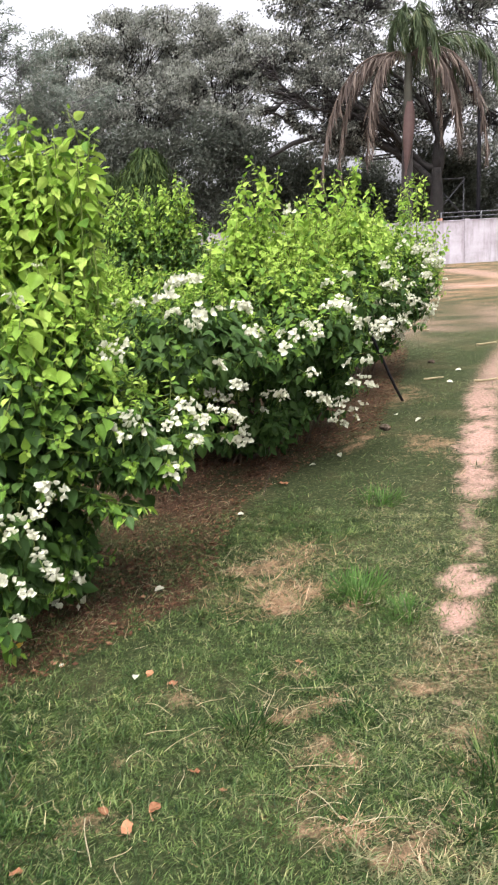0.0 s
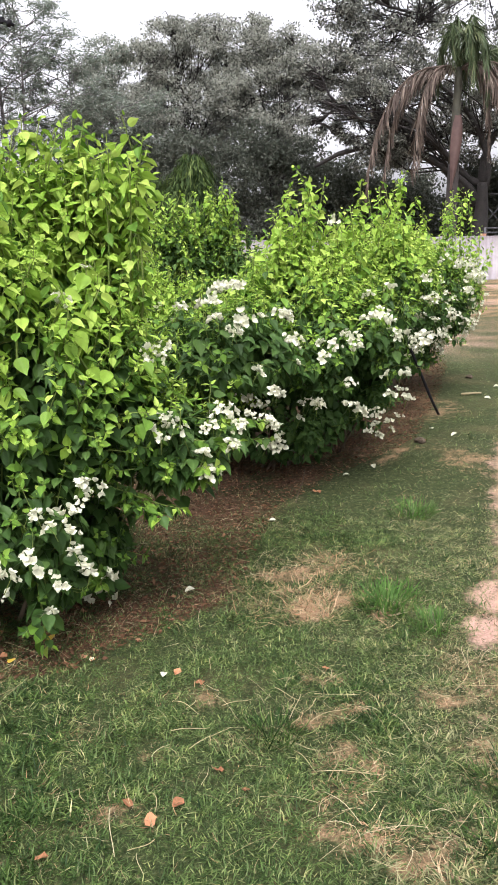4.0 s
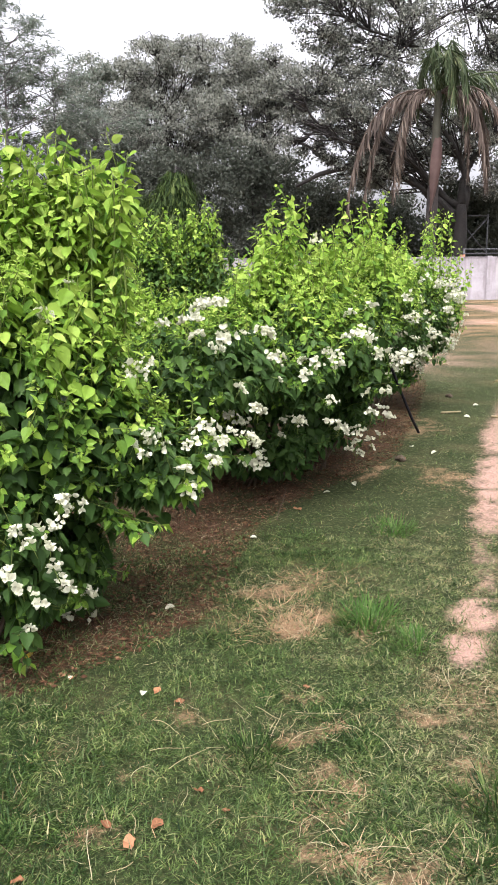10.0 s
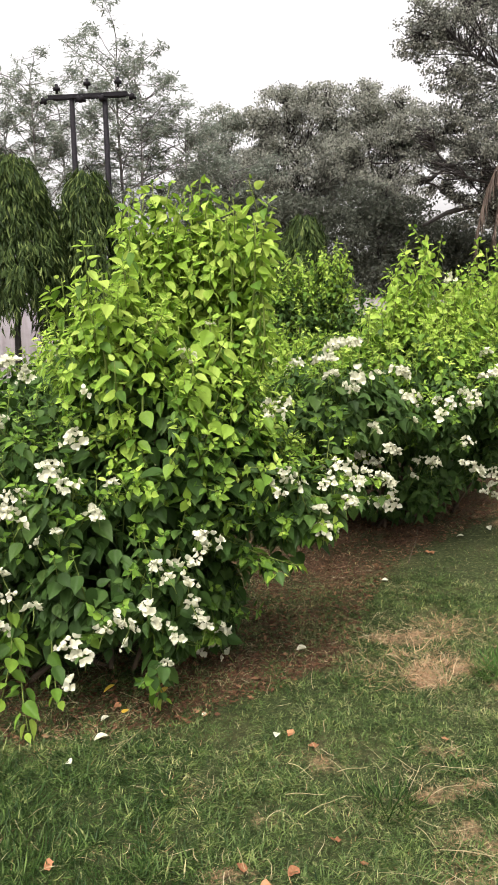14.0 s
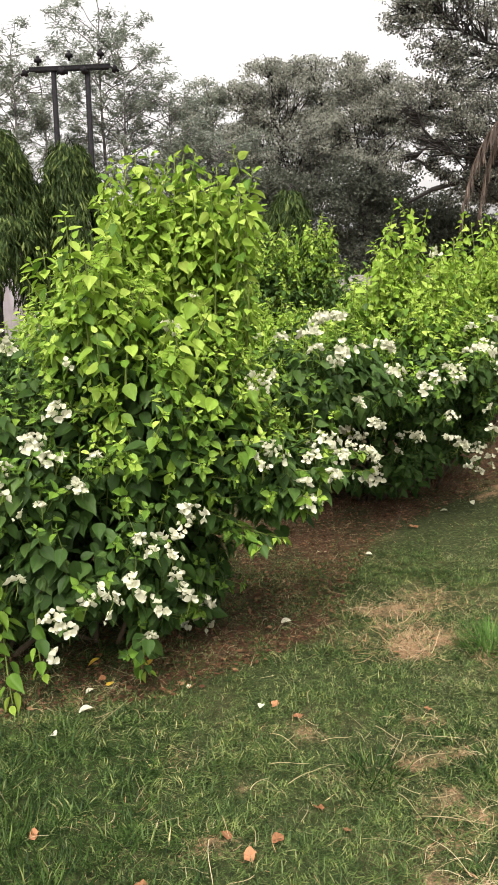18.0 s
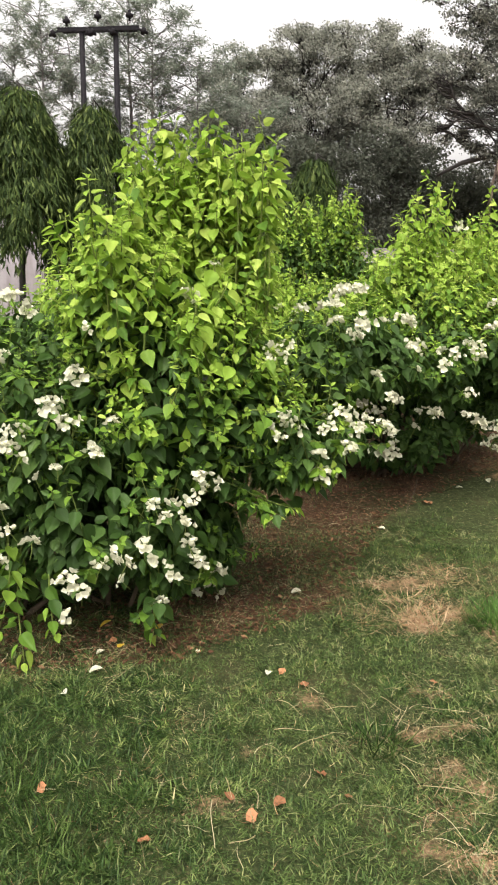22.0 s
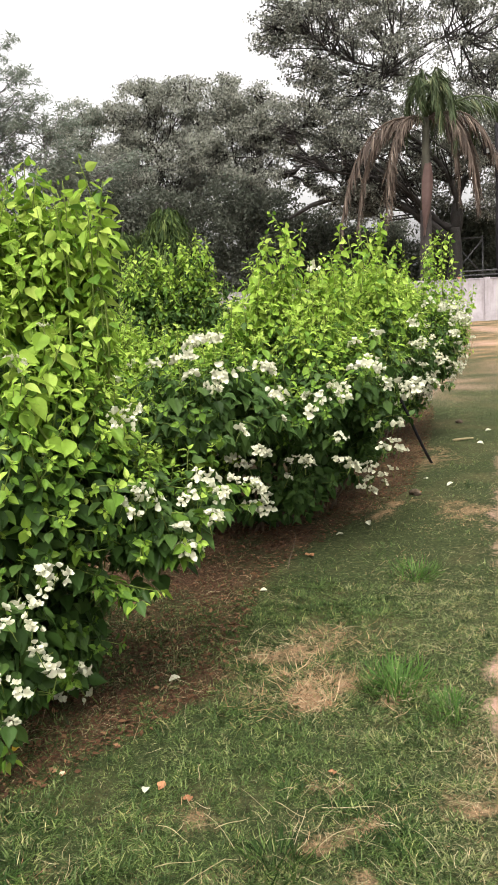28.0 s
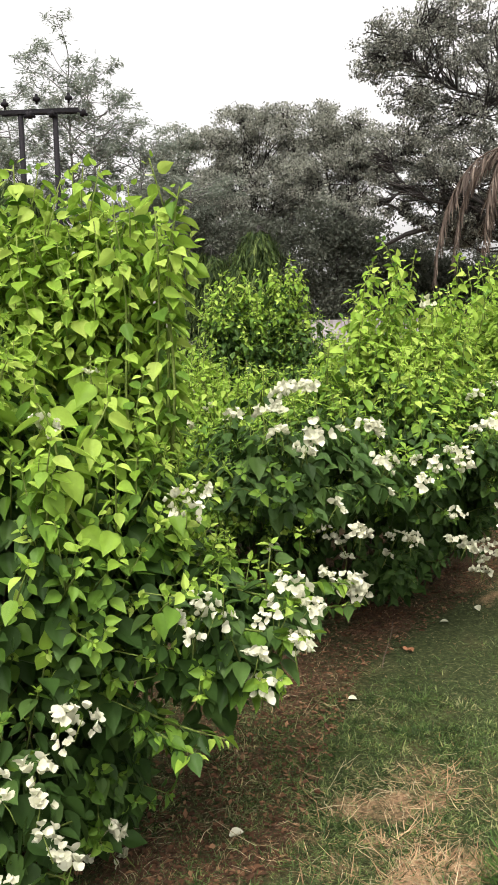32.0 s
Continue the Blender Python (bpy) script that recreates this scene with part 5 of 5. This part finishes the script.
palm("palm tree with green fronds and hanging dead fronds", (9.75, 40.6), 9.5,
     [(92, 4.2, 0.5, 8.0, M_DEADFROND, 1.2), (87, 3.3, 0.6, 7.2, M_DEADFROND, 1.1), (78, 1.7, 0.7, 5.8, M_DEADFROND, 1.1), (112, 2.3, 0.5, 6.6, M_DEADFROND, 1.1), (262, 3.6, 0.8, 7.0, M_DEADFROND, 1.2),
      (282, 2.7, 0.9, 6.4, M_DEADFROND, 1.2), (238, 2.4, 0.6, 6.0, M_DEADFROND, 1.2), (252, 1.5, 0.7, 5.6, M_DEADFROND, 1.1), (271, 4.2, 1.6, 3.8, M_FROND, 1.2), (300, 3.2, 1.9, 3.6, M_FROND, 1.1), (10, 0.9, 2.9, 1.8, M_FROND, 1.0),
      (250, 0.8, 3.0, 3.2, M_FROND, 1.0), (60, 1.0, 2.6, 4.4, M_FROND, 1.0), (150, 0.9, 2.6, 3.2, M_FROND, 1.0), (210, 1.1, 2.7, 4.4, M_FROND, 1.1), (235, 1.5, 2.5, 4.8, M_FROND, 1.1), (330, 1.3, 2.2, 4.2, M_FROND, 1.1)], 71)

# ---- twin-pole power structure ----
pw = thing("power_pole", "dark twin-pole power line structure with insulators", "power pole", (-11.15, 36.0, 0))
for x, zt in ((-0.74, 10.75), (0.72, 10.75)):
    part("pole", tubes("pole", [([(x, 0, -0.2), (x, 0, 5), (x, 0, zt)], [0.15, 0.13, 0.11])], [M_METAL], 10), pw)
part("crossarm", solid("crossarm", [((-1.75, -0.16, 10.58), (1.75, -0.06, 10.76))], M_METAL, 0.01), pw)
part("crossarm", solid("crossarm", [((-1.6, 0.14, 10.60), (1.6, 0.22, 10.78))], M_METAL, 0.01), pw)
ins = tubes("insulator", [([(0, 0, 0), (0, 0, 0.12), (0, 0, 0.14), (0, 0, 0.26), (0, 0, 0.28), (0, 0, 0.40)], [0.05, 0.05, 0.16, 0.15, 0.07, 0.06])], [M_METAL], 10)
for x, z in ((-1.35, 10.8), (0.0, 10.95), (1.35, 10.95)):
    part("insulator", ins, pw).location = (x, -0.1, z)
for x, sx in ((-1.75, -1), (-0.45, 1), (0.45, 1), (1.75, 1), (-0.2, -1)):
    ob = part("insulator", ins, pw)
    ob.matrix_local = pose(x, -0.12, 10.62, 0, 115 * sx, 0)

# ---- floodlight post and rail behind the wall ----
lamp = thing("floodlight_post", "dark post carrying a box floodlight", "lamp post", (13.15, 40.2, 0))
part("post", tubes("post", [([(0, 0, -0.1), (0, 0, 9.0)], [0.10, 0.08])], [M_METAL], 10), lamp)
part("bracket", solid("bracket", [((-0.5, -0.04, 7.92), (0.05, 0.04, 7.99))], M_METAL, 0.005), lamp)
head = part("floodlight", solid("floodlight", [((-0.62, -0.22, 7.62), (-0.10, 0.12, 7.90))], M_METAL, 0.02), lamp)
part("lens", solid("lens", [((-0.57, -0.235, 7.67), (-0.15, -0.224, 7.86))], M_LENS, 0.0), head, "pale glass front")
rail = thing("railing", "grey pipe railing behind the wall", "railing", (10.6, 39.6, 0))
for z in (2.12, 2.32):
    part("rail", tubes("rail", [([(0.6, 0, z), (12, 0, z)], [0.035, 0.035])], [M_GALV], 7), rail)
for x in np.arange(0.6, 12.1, 1.9):
    part("rail_post", tubes("rail_post", [([(x, 0, -0.05), (x, 0, 2.36)], [0.04, 0.04])], [M_GALV], 7), rail)
truss = thing("steel_frame", "thin grey steel frame with diagonal braces", "steel frame", (12.0, 44.0, 0))
for a, b in (((0, 0, -0.05), (0, 0, 4.2)), ((1.6, 0, -0.05), (1.6, 0, 4.2)), ((0, 0, 2.2), (1.6, 0, 4.0)), ((0, 0, 4.0), (1.6, 0, 2.2)), ((0, 0, 4.1), (1.6, 0, 4.1))):
    part("bar", tubes("bar", [([a, b], [0.04, 0.04])], [M_GALV], 6), truss)
br = tagged(new("brick", solid("brick", [((-0.12, -0.06, 0), (0.12, 0.06, 0.10))], M_BRICK, 0.008)), "loose red brick lying on the wall top", "brick")
br.location = (10.95, 38.98, 1.972)


# ---- grass ----
def lushness(x, y):
    """Longer, deeper green grass: beside the first bush, and in uneven patches."""
    side = np.clip((-0.30 - x) / 0.35 + 0.3 * ripple(x, y, 8.0, 21.0), 0, 1) * np.clip((3.0 - y) / 0.4, 0, 1)
    return np.clip(0.85 * side + np.clip(0.9 * ripple(x, y, 9.0, 22.0) + 0.5 * ripple(x, y, 25.0, 23.0) - 0.15, 0, 0.75) * (y < 9), 0, 0.95)


def lawn(name, label, n, xr, yr, power, height, width, mats, keep, lie=0.5, seed=1, blade=BLADE):
    rng = np.random.default_rng(seed)
    y = yr[0] + (yr[1] - yr[0]) * rng.random(n) ** power
    x = xr[0] + (xr[1] - xr[0]) * rng.random(n)
    x = x * np.clip(0.35 + y * 0.18, 0, 1) if yr[1] > 5 else (x * np.clip(0.25 + y * 0.17, 0, 1) if yr[0] > 1 else x)
    edge = np.minimum.reduce([x - x.min(), x.max() - x, 2 * (y - yr[0]), yr[1] - y]) / 0.5
    ok = keep(x, y, rng) & (rng.random(n) < np.clip(edge, 0.02, 1))
    x, y = x[ok], y[ok]
    m = len(x)
    p = np.stack([x, y, ground_z(x, y) - 0.003], 1)
    az = 5.0 * ripple(x, y, 15.0, 11.0) + rng.normal(0, 2.2, m)
    out = np.stack([np.cos(az), np.sin(az), 0 * az], 1)
    tall = np.clip(0.95 + 0.40 * ripple(x, y, 27.0, 12.0) + 0.15 * ripple(x, y, 6.0, 13.0), 0.55, 1.5)
    lush = lushness(x, y)
    tall = tall * (1 + 0.45 * lush)
    dry = np.clip((x - 0.22 * y + 0.20) / 0.5, 0, 1) * np.clip(0.55 + 0.5 * ripple(x, y, 6.0, 31.0), 0, 1) + np.clip(0.6 * ripple(x, y, 11.0, 32.0) - 0.1, 0, 0.5)
    which = np.where(rng.random(m) < lush, 1, np.where(rng.random(m) < 0.8 * dry, 2, 0)) if len(mats) > 1 else None
    up = unit(out * rng.uniform(0.1, 1.0, (m, 1)) * lie * 1.6 + np.array([0, 0, 1.0]) * rng.uniform(0.35, 1.0, (m, 1)) * (1.2 - lie))
    me = scattered(name, blade, p, up, -out + np.array([0, 0, 0.02]), height * tall * rng.uniform(0.5, 1.3, m), mats, which, width=width / height, curl=rng.uniform(-0.1, 0.45, m))
    return tagged(new(name, me), label, "grass", kind="stuff")


def green_keep(x, y, rng):
    e, s, d = marks(x, y)
    patch = np.clip(0.72 + 0.35 * ripple(x, y, 5.0, 3.0) + 0.40 * ripple(x, y, 17.0, 5.0) + 0.35 * ripple(x, y, 47.0, 9.0), 0.5, 1)
    return rng.random(len(x)) < patch * (1 - 0.90 * e) * (1 - 0.93 * s) * (1 - 0.42 * d)


def straw_keep(x, y, rng):
    e, s, d = marks(x, y)
    return rng.random(len(x)) < np.clip(0.025 + 0.95 * s + 0.22 * e + 0.22 * d + 0.30 * np.clip(ripple(x, y, 7.3, 8.0) - 0.25, 0, 1), 0, 1)


lawn("grass", "short mown green grass blades", 590000, (-2.1, 2.1), (1.5, 5.0), 1.0, 0.031, 0.0028, [M_GRASS, M_LUSH, M_DRYGRASS], green_keep, 0.80, 81, blade=SLIVER)
lawn("grass", "short mown green grass blades", 230000, (-3.5, 5.5), (4.4, 13.5), 1.2, 0.032, 0.0042, [M_GRASS, M_LUSH, M_DRYGRASS], green_keep, 0.95, 82, blade=SPEAR)
lawn("straw", "dry cut straw lying on the lawn", 190000, (-2.0, 2.2), (1.6, 6.8), 1.1, 0.038, 0.0021, [M_STRAW], straw_keep, 1.12, 83)
lawn("straw", "dry cut straw lying on the lawn", 16000, (-0.05, 0.95), (3.2, 4.6), 1.0, 0.085, 0.0026, [M_STRAW], straw_keep, 1.14, 84)


lawn("grass", "short mown green grass blades", 22000, (-9.0, 9.0), (-6.0, 4.9), 1.0, 0.050, 0.0090, [M_GRASS], lambda x, y, rng: (y < 1.6) | (np.abs(x) > 0.6 + 0.36 * y), 0.78, 85, blade=SPEAR)


def stolons(n, seed, xr, yr, length, width):
    """Thin pale runners lying curved on the turf."""
    rng = np.random.default_rng(seed)
    x, y = rng.uniform(*xr, n), rng.uniform(*yr, n)
    ok = straw_keep(x, y, rng)
    x, y = x[ok], y[ok]
    k = len(x)
    a = rng.uniform(0, 2 * np.pi, k)
    p = np.stack([x, y, ground_z(x, y) + rng.uniform(0.016, 0.034, k)], 1)
    bow = rng.uniform(0.22, 0.5, k) * np.where(rng.random(k) < 0.5, -1, 1)
    me = scattered("straw", STRAND, p, np.stack([np.cos(a), np.sin(a), rng.normal(0, 0.06, k)], 1), np.array([0, 0, 1.0]) + rng.normal(0, 0.25, (k, 3)), length * rng.uniform(0.3, 1.3, k), [M_RUNNER], width=width / length * bow / 0.5)
    tagged(new("straw", me), "pale curved grass runners lying on the lawn", "grass", kind="stuff")


stolons(24000, 86, (-1.6, 1.7), (1.7, 5.3), 0.065, 0.0019)
stolons(2600, 87, (-0.9, 1.2), (1.7, 4.6), 0.15, 0.0018)
rngt = np.random.default_rng(90)
for tx, ty, tr, th, count in ((0.74, 3.60, 0.14, 0.13, 420), (0.89, 3.36, 0.10, 0.10, 240), (0.90, 2.30, 0.12, 0.12, 260), (1.05, 2.45, 0.10, 0.12, 200), (0.19, 2.60, 0.09, 0.10, 240), (1.1, 4.9, 0.14, 0.12, 220), (0.78, 2.08, 0.09, 0.10, 180), (-1.25, 2.45, 0.20, 0.13, 380), (-0.85, 2.15, 0.20, 0.10, 420), (-0.68, 1.98, 0.18, 0.09, 340), (-1.0, 2.36, 0.18, 0.09, 340), (-0.52, 2.12, 0.15, 0.08, 260)):
    a = rngt.uniform(0, 2 * np.pi, count)
    rr = tr * rngt.random(count) ** 0.6
    p = np.stack([rr * np.cos(a), rr * np.sin(a), 0 * a - 0.004], 1)
    out = np.stack([np.cos(a), np.sin(a), 0 * a], 1)
    up = unit(out * rngt.uniform(0.2, 1.6, (count, 1)) + rngt.normal(0, 0.3, (count, 3)) + np.array([0, 0, 0.7]))
    me = scattered("grass_tuft", BLADE, p, up, -out + np.array([0, 0, 0.02]), 0.80 * th * rngt.uniform(0.3, 1.2, count), [M_TUFT if ty > 3.0 else M_LUSH], width=0.06)
    tagged(new("grass_tuft", me), "taller bright green grass tuft in the lawn" if ty > 3.0 else "taller dark green grass tuft in the lawn", "grass tuft", group="grass tufts", kind="stuff").location = (tx, ty, float(ground_z(np.array(tx), np.array(ty))))
# litter under the hedge
m = 19000
ly = 2.5 + 9 * RNG.random(m) ** 1.3
lx = np.interp(ly, HEDGE[:, 1], HEDGE[:, 0]) + 0.14 - np.abs(RNG.normal(0, 0.8, m))
lp = np.stack([lx, ly, ground_z(lx, ly) + RNG.uniform(0.001, 0.012, m)], 1)
lme = scattered("leaf_litter", SMALL, lp, unit(RNG.normal(0, 1, (m, 3)) * np.array([1, 1, 0.15])), np.array([0, 0, 1.0]) + RNG.normal(0, 0.3, (m, 3)), RNG.uniform(0.012, 0.035, m), [M_LITTER], width=0.9)
tagged(new("leaf_litter", lme), "brown dead leaf litter under the hedge", "leaf litter", kind="stuff")

# fallen leaves and petals, one by one
DEADS = []
for k in range(4):
    r4 = np.random.default_rng(300 + k)
    dm = bpy.data.meshes.new("fallen_leaf")
    n_edge = 11
    ang = np.linspace(0, 2 * np.pi, n_edge, endpoint=False)
    rim = [(0.36 * math.cos(a) * r4.uniform(0.75, 1.2), 0.5 * math.sin(a) * r4.uniform(0.8, 1.15), 0.16 + r4.uniform(-0.12, 0.14)) for a in ang]
    dm.from_pydata([(0, 0, 0.06)] + rim, [], [(0, 1 + q, 1 + (q + 1) % n_edge) for q in range(n_edge)])
    dm.materials.append(M_DEADLEAF)
    DEADS.append(dm)
YELLOWED = bpy.data.meshes.new("fallen_leaf")
YELLOWED.from_pydata([(x, y - 0.5, 0.14 + z + 0.3 * x * x) for x, y, z in LEAF[0]], [], LEAF[1])
YELLOWED.materials.append(M_YELLOWLEAF)
PETAL = bpy.data.meshes.new("fallen_petal")
PETAL.from_pydata([(x, y - 0.5, 0.05 + z + 0.4 * x * x) for x, y, z in BRACT[0]], [], BRACT[1])
PETAL.materials.append(M_BRACT)
for x, y, s in ((-0.096, 2.25, 0.062), (-0.165, 2.17, 0.065), (0.019, 2.39, 0.055), (-0.44, 2.045, 0.05), (-0.79, 2.21, 0.05), (-1.15, 2.31, 0.06), (-0.24, 2.25, 0.05), (-0.07, 2.92, 0.05), (-0.16, 3.0, 0.06),
                (-0.5, 3.10, 0.045), (-0.72, 3.35, 0.06), (0.10, 2.30, 0.035), (-0.93, 3.35, 0.05), (-0.86, 3.15, 0.05), (0.32, 3.5, 0.04), (1.52, 6.68, 0.09), (0.55, 5.3, 0.08), (0.40, 3.02, 0.04)):
    ob = tagged(new("fallen_leaf", DEADS[int(RNG.integers(0, 4))]), "curled orange-brown dead leaf on the grass", "leaf", group="fallen leaves")
    ob.matrix_world = pose(x, y, float(ground_z(np.array(x), np.array(y))) + 0.010, RNG.uniform(-15, 15), RNG.uniform(-15, 15), RNG.uniform(0, 360)) @ Matrix.Scale(s * 0.74, 4)
for x, y, s in ((-0.93, 3.28, 0.06), (-0.81, 3.10, 0.045), (-0.70, 3.30, 0.05)):
    ob = tagged(new("fallen_leaf", YELLOWED), "yellow fallen leaf under the bush", "leaf", group="fallen leaves")
    ob.matrix_world = pose(x, y, float(ground_z(np.array(x), np.array(y))) + 0.012, RNG.uniform(-15, 15), RNG.uniform(-15, 15), RNG.uniform(0, 360)) @ Matrix.Scale(s, 4)
for x, y, s in ((-0.167, 3.786, 0.05), (-0.85, 2.90, 0.055), (-0.914, 2.73, 0.045), (-0.21, 2.98, 0.035), (1.836, 6.895, 0.06), (1.70, 7.15, 0.05), (0.79, 5.71, 0.05), (1.02, 5.95, 0.05), (-0.88, 3.05, 0.04), (-0.50, 3.10, 0.025), (2.6, 8.6, 0.07), (2.9, 9.3, 0.07), (0.25, 4.75, 0.04)):
    ob = tagged(new("fallen_petal", PETAL), "fallen white papery petal on the grass", "petal", group="fallen petals")
    ob.matrix_world = pose(x, y, float(ground_z(np.array(x), np.array(y))) + 0.012, RNG.uniform(-20, 20), RNG.uniform(-20, 20), RNG.uniform(0, 360)) @ Matrix.Scale(s, 4)

# long pale stalks lying loose on the turf
for line in [[(0.253, 2.483), (0.313, 2.379)], [(0.317, 2.379), (0.538, 2.358)], [(0.314, 2.639), (0.455, 2.727)], [(-0.147, 2.592), (-0.019, 2.617)], [(-0.079, 2.493), (0.001, 2.551), (0.05, 2.62)], [(0.204, 2.864), (0.29, 2.779)], [(0.016, 2.753), (0.123, 2.805)], [(-0.152, 2.776), (-0.06, 2.701)], [(-0.264, 2.325), (-0.246, 2.276), (-0.231, 2.241)]]:
    pts = np.array(line)
    mids = np.stack([np.interp(np.linspace(0, len(pts) - 1, 9), np.arange(len(pts)), pts[:, i]) for i in range(2)], 1)
    bow = np.sin(np.linspace(0, np.pi, 9)) * RNG.normal(0, 0.010)
    mids += bow[:, None] * np.array([-(pts[-1] - pts[0])[1], (pts[-1] - pts[0])[0]]) / np.linalg.norm(pts[-1] - pts[0])
    high = ground_z(mids[:, 0], mids[:, 1]) + 0.020 + 0.006 * np.sin(np.linspace(0, 5, 9))
    me = tubes("straw_stalk", [(np.column_stack([mids, high]), np.linspace(0.0013, 0.0008, 9))], [M_RUNNER], 5)
    tagged(new("straw_stalk", me), "long pale dry stalk lying on the grass", "stalk", group="dry stalks")
# pale sticks and dark clods far out on the lawn
for x, y, turn, ln in ((2.50, 8.86, 5, 0.11), (3.01, 8.56, -4, 0.16), (3.90, 11.31, 8, 0.14), (3.38, 13.21, -6, 0.22)):
    me = tubes("dry_stick", [(wander((-ln, 0, 0.012), (ln, 0, 0.02), 6, 0.03, RNG), np.linspace(0.014, 0.009, 6))], [M_RUNNER], 6)
    tagged(new("dry_stick", me), "short pale stick lying on the lawn", "stick", group="pale sticks").matrix_world = pose(x, y, float(ground_z(np.array(x), np.array(y))), 0, 0, turn)
for x, y, size in ((1.51, 6.67, 0.048), (2.78, 9.98, 0.045)):
    bm = bmesh.new()
    bmesh.ops.create_icosphere(bm, subdivisions=3, radius=size)
    for v in bm.verts:
        v.co *= 1 + 0.35 * float(ripple(np.array(v.co.x * 60), np.array(v.co.y * 60 + v.co.z * 45), 1.0)) + 0.16 * float(ripple(np.array(v.co.x * 190), np.array(v.co.y * 190 + v.co.z * 150), 1.0, 3.0))
        v.co.z *= 0.5
    me = bpy.data.meshes.new("soil_clod")
    bm.to_mesh(me)
    bm.free()
    me.materials.append(M_STEM)
    tagged(new("soil_clod", me), "dark crumbled clod of soil on the lawn", "clod", group="soil clods").location = (x, y, float(ground_z(np.array(x), np.array(y))) + size * 0.35)
